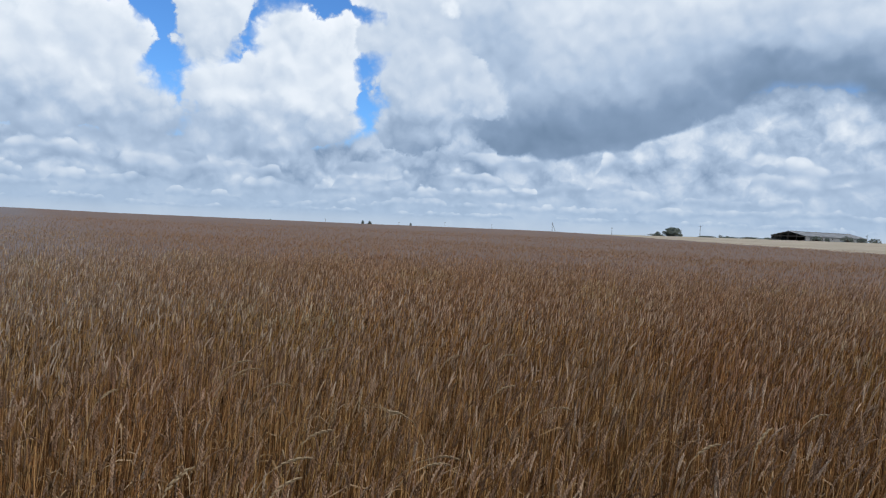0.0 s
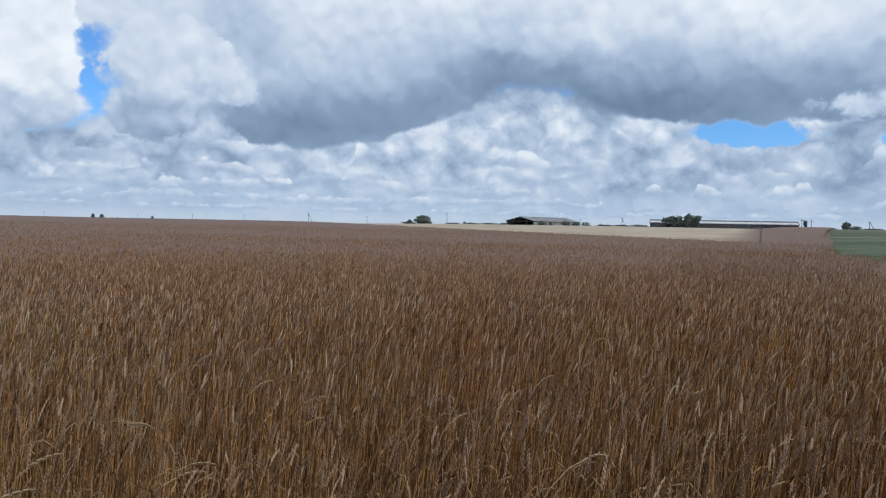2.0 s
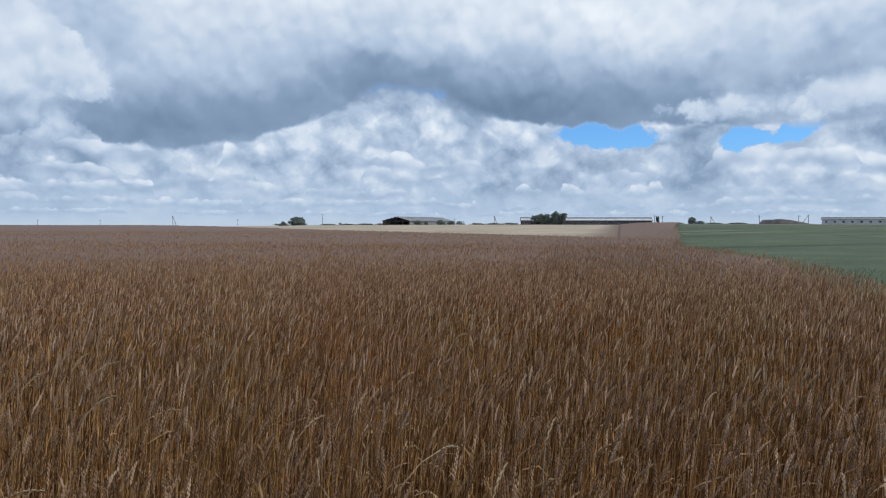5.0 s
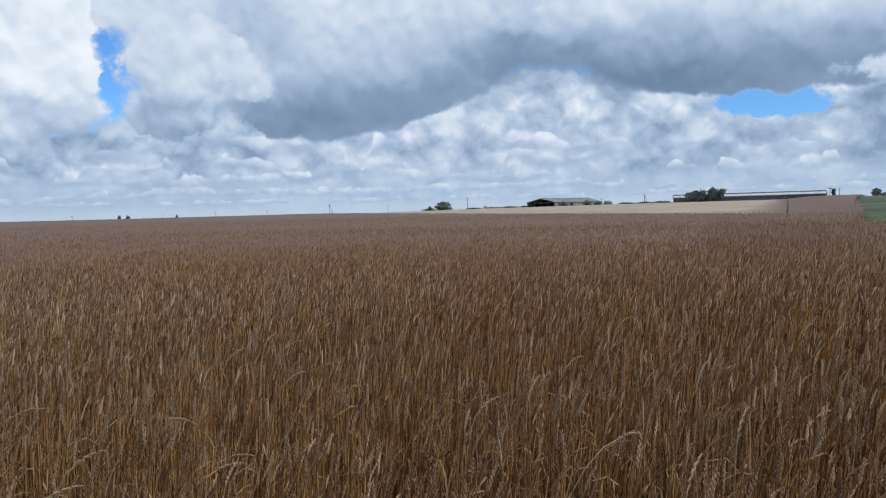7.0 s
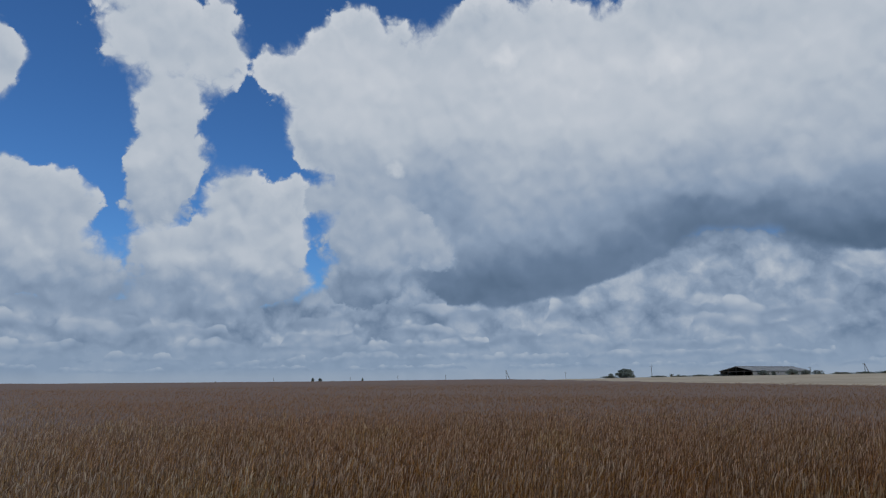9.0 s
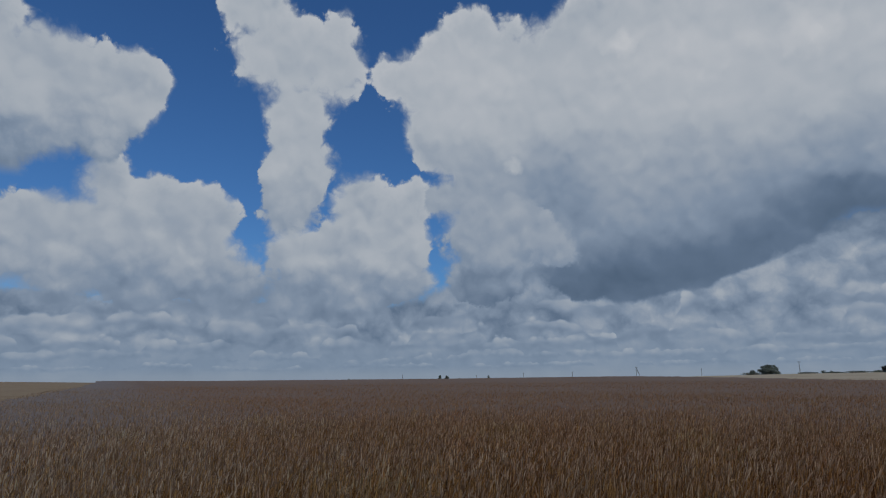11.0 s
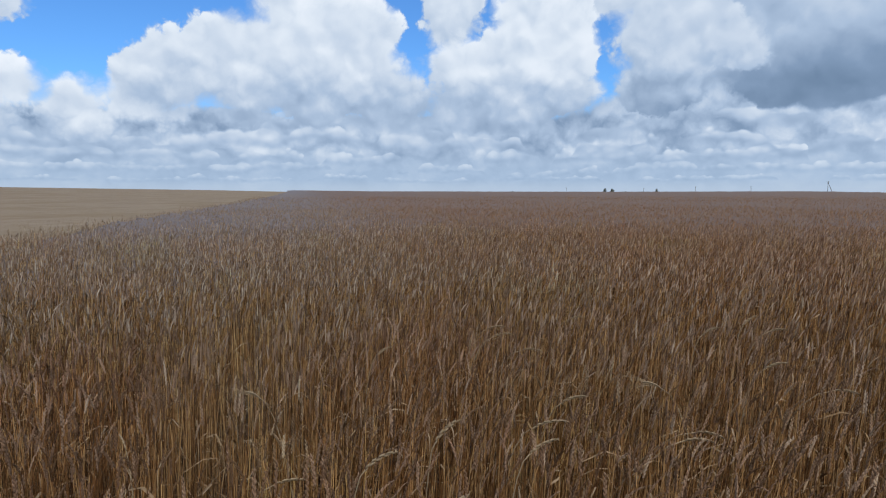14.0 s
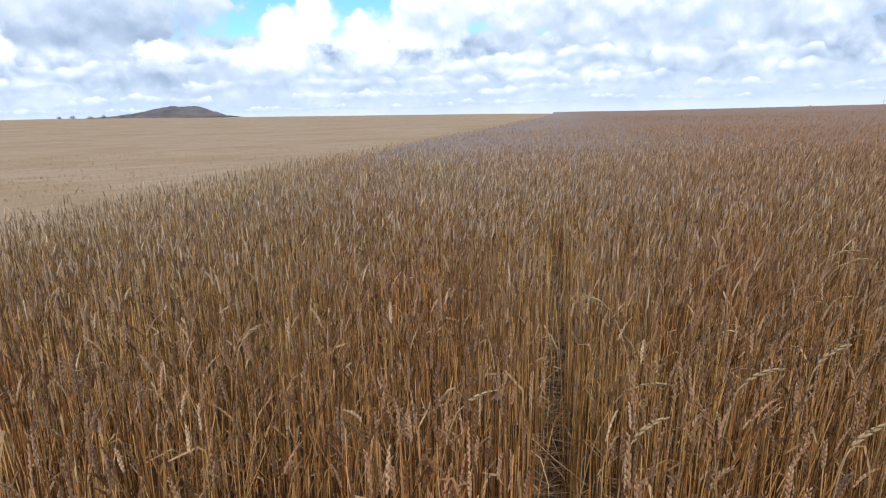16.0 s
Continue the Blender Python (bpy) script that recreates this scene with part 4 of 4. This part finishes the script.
# ---- heaps and the far hill ----
def mound(name, a, r, wide, deep, profile, mat, label, category, rough, seed, nx=60, ny=14):
    """A heap with a long crest: profile gives its height along its width."""
    t = thing(name, polar_at(a, r, -0.4), label, category, turn=a)
    xs, hs = zip(*profile)
    bm = bmesh.new()
    grid = []
    for j in range(ny + 1):
        v = j / ny * 2 - 1
        row = []
        for i in range(nx + 1):
            x = xs[0] + (xs[-1] - xs[0]) * i / nx
            h = np.interp(x, xs, hs) * (1 - abs(v) ** 1.6)
            n = noise.fractal(Vector((x * wide * 0.09 + seed, v * deep * 0.09, seed)), 0.9, 2.0, 4)
            row.append(bm.verts.new((x * wide, v * deep, max(0.0, h * (1 + 0.10 * n) + rough * n * min(1.0, h)))))
        grid.append(row)
    for j in range(ny):
        for i in range(nx):
            f = bm.faces.new((grid[j][i], grid[j][i + 1], grid[j + 1][i + 1], grid[j + 1][i]))
            f.smooth = True
    part("slope", bm, mat, t)
    return t


mound("dung_heap", -58.3, DISTANT - 20, 9.5, 6.0, ((-1.15, 0), (-0.95, 2.4), (-0.5, 3.0), (-0.1, 3.3), (0.3, 2.6), (0.8, 2.2), (1.5, 0.7), (2.0, 0)), MANURE, "dark flat-topped heap beside the pasture", "heap", 0.35, 3.0)
hill = mound("spoil_hill", 67.0, 900.0, 100.0, 55.0, ((-1.7, 0), (-1.3, 1.2), (-0.77, 3.5), (-0.47, 7.2), (-0.16, 13.6), (0.0, 14.3), (0.28, 13.5), (0.42, 8.0), (0.58, 2.2), (0.75, 0)), HEAP, "grey flat-topped spoil hill on the skyline", "hill", 0.5, 8.0, 110, 22)
for i, (a, h, w) in enumerate(((70.2, 4.0, 7.0), (71.0, 3.4, 9.0), (72.3, 4.6, 6.0), (73.2, 3.2, 9.0), (74.4, 3.8, 8.0), (75.3, 3.0, 6.0), (69.4, 3.4, 8.0))):
    tree("bush", a, 860.0, h, w, "dark bush at the foot of the spoil hill", "bush", 80 + i, 240, False)

# ---- plants that stand out in the crop ----
def swept(bm, path, radii, corners=5):
    """A tube along a path of points."""
    rings = []
    for i, (p, r) in enumerate(zip(path, radii)):
        d = (path[min(i + 1, len(path) - 1)] - path[max(i - 1, 0)]).normalized()
        u = d.orthogonal().normalized()
        w = d.cross(u)
        rings.append([bm.verts.new(p + (u * math.cos(k * 2 * math.pi / corners) + w * math.sin(k * 2 * math.pi / corners)) * r) for k in range(corners)])
    for a, b in zip(rings, rings[1:]):
        for k in range(corners):
            bm.faces.new((a[k], a[(k + 1) % corners], b[(k + 1) % corners], b[k])).smooth = True
    bm.faces.new(rings[0][::-1])
    bm.faces.new(rings[-1])
    return bm


def ear(path, half, stalk):
    """A wheat ear: two rows of plump spikelets along its spine."""
    spine = part("ear", swept(bmesh.new(), path, [half * 0.35] * len(path), 4), PALE, stalk)
    n = len(path)
    for i in range(n - 1):
        d = (path[i + 1] - path[i]).normalized()
        side = d.cross(Vector((0.3, 0.8, 0.5))).normalized() * (1 if i % 2 else -1)
        size = half * (0.75 + 0.5 * math.sin(math.pi * (i + 0.7) / n))
        c = path[i] + side * size * 0.55
        part("spikelet", swept(bmesh.new(), [c - d * size * 1.6, c - d * size * 0.4, c + d * size * 1.0, c + d * size * 2.4 + side * size * 0.3], [size * 0.3, size * 0.66, size * 0.55, size * 0.08], 5), PALE, spine)


def lone_stalk(a, e, lean_az, bend, length, label, seed, top_drop=0.72, awns=0, broken=False):
    """One stalk whose ear shows above the rest: a and e are the way to its ear from where one stands."""
    rng = random.Random(seed)
    d = top_drop / math.tan(radians(-e))
    x, y = -d * math.sin(radians(a)), d * math.cos(radians(a))
    z = EYE - top_drop
    way = Vector((-math.sin(radians(lean_az)), math.cos(radians(lean_az)), 0))
    foot = Vector((x, y, 0)) - way * bend
    foot.z = float(ground_z(foot.x, foot.y)) - 0.01
    knee = foot + Vector((0, 0, z * 0.98)) + way * bend * (0.55 if broken else 0.25)
    tip = Vector((x, y, z))
    path = []
    for i in range(9):
        s = i / 8
        path.append(foot * (1 - s) ** 2 + knee * 2 * s * (1 - s) + tip * s * s)
    t = thing("wheat_stalk", foot, label, "wheat", "pale stalks standing out of the crop")
    local = [p - foot for p in path]
    part("stem", swept(bmesh.new(), local, [0.0024 - 0.0008 * i / 8 for i in range(9)]), PALE, t)
    d0 = (local[-1] - local[-2]).normalized()
    spine, p = [], local[-1].copy()
    for i in range(10):
        spine.append(p.copy())
        d0 = (d0 + way * 0.05 + Vector((0, 0, -0.06 * (1 + bend)))).normalized()
        p += d0 * length / 9
    ear(spine, 0.0041, t)
    if awns:
        bm = bmesh.new()
        for _ in range(awns):
            at = spine[rng.randrange(2, 9)]
            out = (d0 + Vector((rng.gauss(0, 0.35), rng.gauss(0, 0.35), rng.gauss(0.1, 0.3)))).normalized() * rng.uniform(0.08, 0.15)
            swept(bm, [at, at + out * 0.5, at + out + Vector((0, 0, -0.01))], [0.0009, 0.0007, 0.0003], 3)
        part("awns", bm, PALE, t)
    for _ in range(rng.randrange(0, 2)):
        bm = bmesh.new()
        i = rng.randrange(4, 8)
        g = rng.uniform(0, 6.28)
        out = Vector((math.cos(g), math.sin(g), 0))
        q = [local[i] + out * u * 0.14 + Vector((0, 0, 0.05 * math.sin(2.6 * u) - 0.10 * u * u)) for u in (0, 0.35, 0.7, 1.0)]
        side = out.cross(Vector((0, 0, 1))) * 0.004
        vs = [(bm.verts.new(k - side * w), bm.verts.new(k + side * w)) for k, w in zip(q, (0.8, 1.0, 0.7, 0.1))]
        for b, c in zip(vs, vs[1:]):
            bm.faces.new((b[0], b[1], c[1], c[0]))
        part("leaf", bm, LEAF, t)


BENT = "pale bleached wheat stalk bent over above the crop"
UPRIGHT = "pale bleached wheat ear standing above the crop"
SNAPPED = "snapped straw-coloured wheat stalk lying across the crop"
TUFT = "dry awned ear with spread bristles among the wheat"
lone_stalk(-33.4, -19.3, -80, 0.42, 0.085, BENT, 1, 0.70)
lone_stalk(-33.6, -9.8, -75, 0.22, 0.09, BENT, 2, 0.66)
lone_stalk(-38.8, -22.6, -65, 0.06, 0.095, UPRIGHT, 3, 0.68)
lone_stalk(-42.6, -18.4, -65, 0.05, 0.10, UPRIGHT, 4, 0.70)
lone_stalk(12.3, -8.4, -75, 0.35, 0.10, BENT, 5, 0.68)
lone_stalk(18.3, -12.9, -60, 0.22, 0.095, BENT, 6, 0.68)
lone_stalk(16.2, -5.8, -85, 0.40, 0.10, BENT, 7, 0.66)
lone_stalk(15.7, -14.0, -85, 0.40, 0.09, SNAPPED, 8, 0.72, broken=True)
lone_stalk(2.0, -20.6, -75, 0.40, 0.09, SNAPPED, 9, 0.74, broken=True)
lone_stalk(-9.0, -15.2, -88, 0.30, 0.08, BENT, 10, 0.74)
lone_stalk(19.0, -12.3, -60, 0.20, 0.10, BENT, 11, 0.68)
lone_stalk(1.0, -19.8, -90, 0.50, 0.09, SNAPPED, 12, 0.78, broken=True)
lone_stalk(-2.4, -11.0, -70, 0.06, 0.09, UPRIGHT, 13, 0.68)
lone_stalk(-4.4, -11.2, -70, 0.22, 0.09, BENT, 14, 0.68)
lone_stalk(4.1, -16.5, 80, 0.20, 0.06, TUFT, 15, 0.70, awns=14)
lone_stalk(39.4, -17.4, 85, 0.20, 0.06, TUFT, 16, 0.70, awns=14)
lone_stalk(38.5, -24.5, -60, 0.20, 0.09, BENT, 17, 0.78)
lone_stalk(24.0, -22.0, -70, 0.05, 0.10, UPRIGHT, 18, 0.70)
lone_stalk(30.5, -24.0, -75, 0.08, 0.10, UPRIGHT, 19, 0.70)
lone_stalk(50.0, -20.0, 60, 0.16, 0.08, BENT, 20, 0.78)
lone_stalk(14.8, -20.5, -70, 0.18, 0.10, BENT, 21, 0.70)
lone_stalk(-21.0, -17.5, -75, 0.12, 0.10, UPRIGHT, 22, 0.70)
lone_stalk(-55.0, -14.0, -80, 0.14, 0.09, BENT, 23, 0.70)
lone_stalk(-29.0, -13.5, -75, 0.16, 0.09, BENT, 24, 0.69)
lone_stalk(0.6, -11.9, -75, 0.10, 0.09, UPRIGHT, 25, 0.69)
lone_stalk(-4.1, -14.2, -70, 0.14, 0.09, BENT, 26, 0.69)
lone_stalk(12.4, -18.4, -75, 0.14, 0.09, BENT, 27, 0.70)
lone_stalk(-25.4, -16.2, -75, 0.04, 0.09, UPRIGHT, 28, 0.69)
lone_stalk(-39.6, -14.4, -75, 0.04, 0.09, UPRIGHT, 29, 0.69)
lone_stalk(-47.3, -10.2, -70, 0.10, 0.09, UPRIGHT, 30, 0.68)
lone_stalk(29.0, -14.6, -60, 0.08, 0.08, UPRIGHT, 31, 0.70)
lone_stalk(11.6, -11.2, -70, 0.20, 0.09, BENT, 32, 0.68)
lone_stalk(42.2, -29.0, -55, 0.06, 0.09, UPRIGHT, 33, 0.72)
lone_stalk(15.4, -22.8, -60, 0.10, 0.09, UPRIGHT, 34, 0.70)
lone_stalk(23.9, -28.4, -60, 0.05, 0.09, UPRIGHT, 35, 0.72)
lone_stalk(55.6, -25.4, -40, 0.12, 0.09, UPRIGHT, 36, 0.72)
lone_stalk(71.0, -18.2, -40, 0.06, 0.09, UPRIGHT, 37, 0.72)


# a tuft of green grass low between the stalks
def weed(a, d, height, label, seed):
    rng = random.Random(seed)
    t = thing("weed", polar_at(a, d), label, "weed")
    for i in range(34):
        bm = bmesh.new()
        g = i * 2.4 + rng.uniform(-0.3, 0.3)
        out, side = Vector((math.cos(g), math.sin(g), 0)), Vector((-math.sin(g), math.cos(g), 0))
        tall, reach, half = height * rng.uniform(0.72, 1.0), rng.uniform(0.03, 0.13), rng.uniform(0.0022, 0.004)
        root = out * rng.uniform(0.0, 0.03)
        spine = [root + out * reach * u ** 2 + Vector((0, 0, tall * (1.08 * u - 0.08 * u ** 3))) for u in (0, 0.35, 0.6, 0.8, 0.92, 1.0)]
        edge = [(bm.verts.new(p + side * half * w), bm.verts.new(p + out * half * 0.5), bm.verts.new(p - side * half * w)) for p, w in zip(spine, (1.0, 1.0, 0.9, 0.7, 0.4, 0.05))]
        for p, q in zip(edge, edge[1:]):
            for k in (0, 1):
                bm.faces.new((p[k], p[k + 1], q[k + 1], q[k])).smooth = True
        part("blade", bm, WEED, t)


weed(-33.0, 1.75, 0.86, "tuft of green grass blades standing low among the wheat", 5)

# straw litter in the wheel track: short bits on the ground, fallen stalks leaning across
litter = Bundle()


def strew(count, spread, lift, long, tilt):
    along_track, off_track = RNG.uniform(1.0, 5.4, count), RNG.normal(0.34, spread, count)
    mid_at = np.stack([U_LEFT[0] * along_track + N_LEFT[0] * off_track, U_LEFT[1] * along_track + N_LEFT[1] * off_track, np.zeros(count)], -1)
    ang, half_long = RNG.uniform(0, np.pi, count), RNG.uniform(*long, count)
    rise = RNG.normal(0, tilt, count) * half_long
    mid_at[:, 2] = ground_z(mid_at[:, 0], mid_at[:, 1]) + RNG.uniform(0, lift, count) + np.abs(rise) + 0.006
    end = np.stack([np.cos(ang) * half_long, np.sin(ang) * half_long, rise], -1)
    sag = np.array([0, 0, 1.0]) * (RNG.uniform(-0.12, 0.18, count) * half_long)[:, None]
    thick = np.stack([-np.sin(ang), np.cos(ang), np.zeros(count)], -1) * RNG.uniform(0.0011, 0.0024, count)[:, None]
    up = np.array([0, 0, 0.0024])
    spine = np.stack([mid_at - end, mid_at + sag, mid_at + end], 1)
    litter.rings(np.stack([spine + o[:, None, :] for o in (thick, -thick, up + 0 * thick)], 2), 0)


strew(700, 0.10, 0.05, (0.02, 0.11), 0.15)
strew(170, 0.12, 0.22, (0.10, 0.26), 0.55)
strew(60, 0.12, 0.40, (0.07, 0.17), 0.6)
straw_litter = new("straw_litter", litter.mesh("straw_litter", [LEAF]))
tagged(straw_litter, "broken pale straw lying in the wheel track", "straw", kind="stuff")
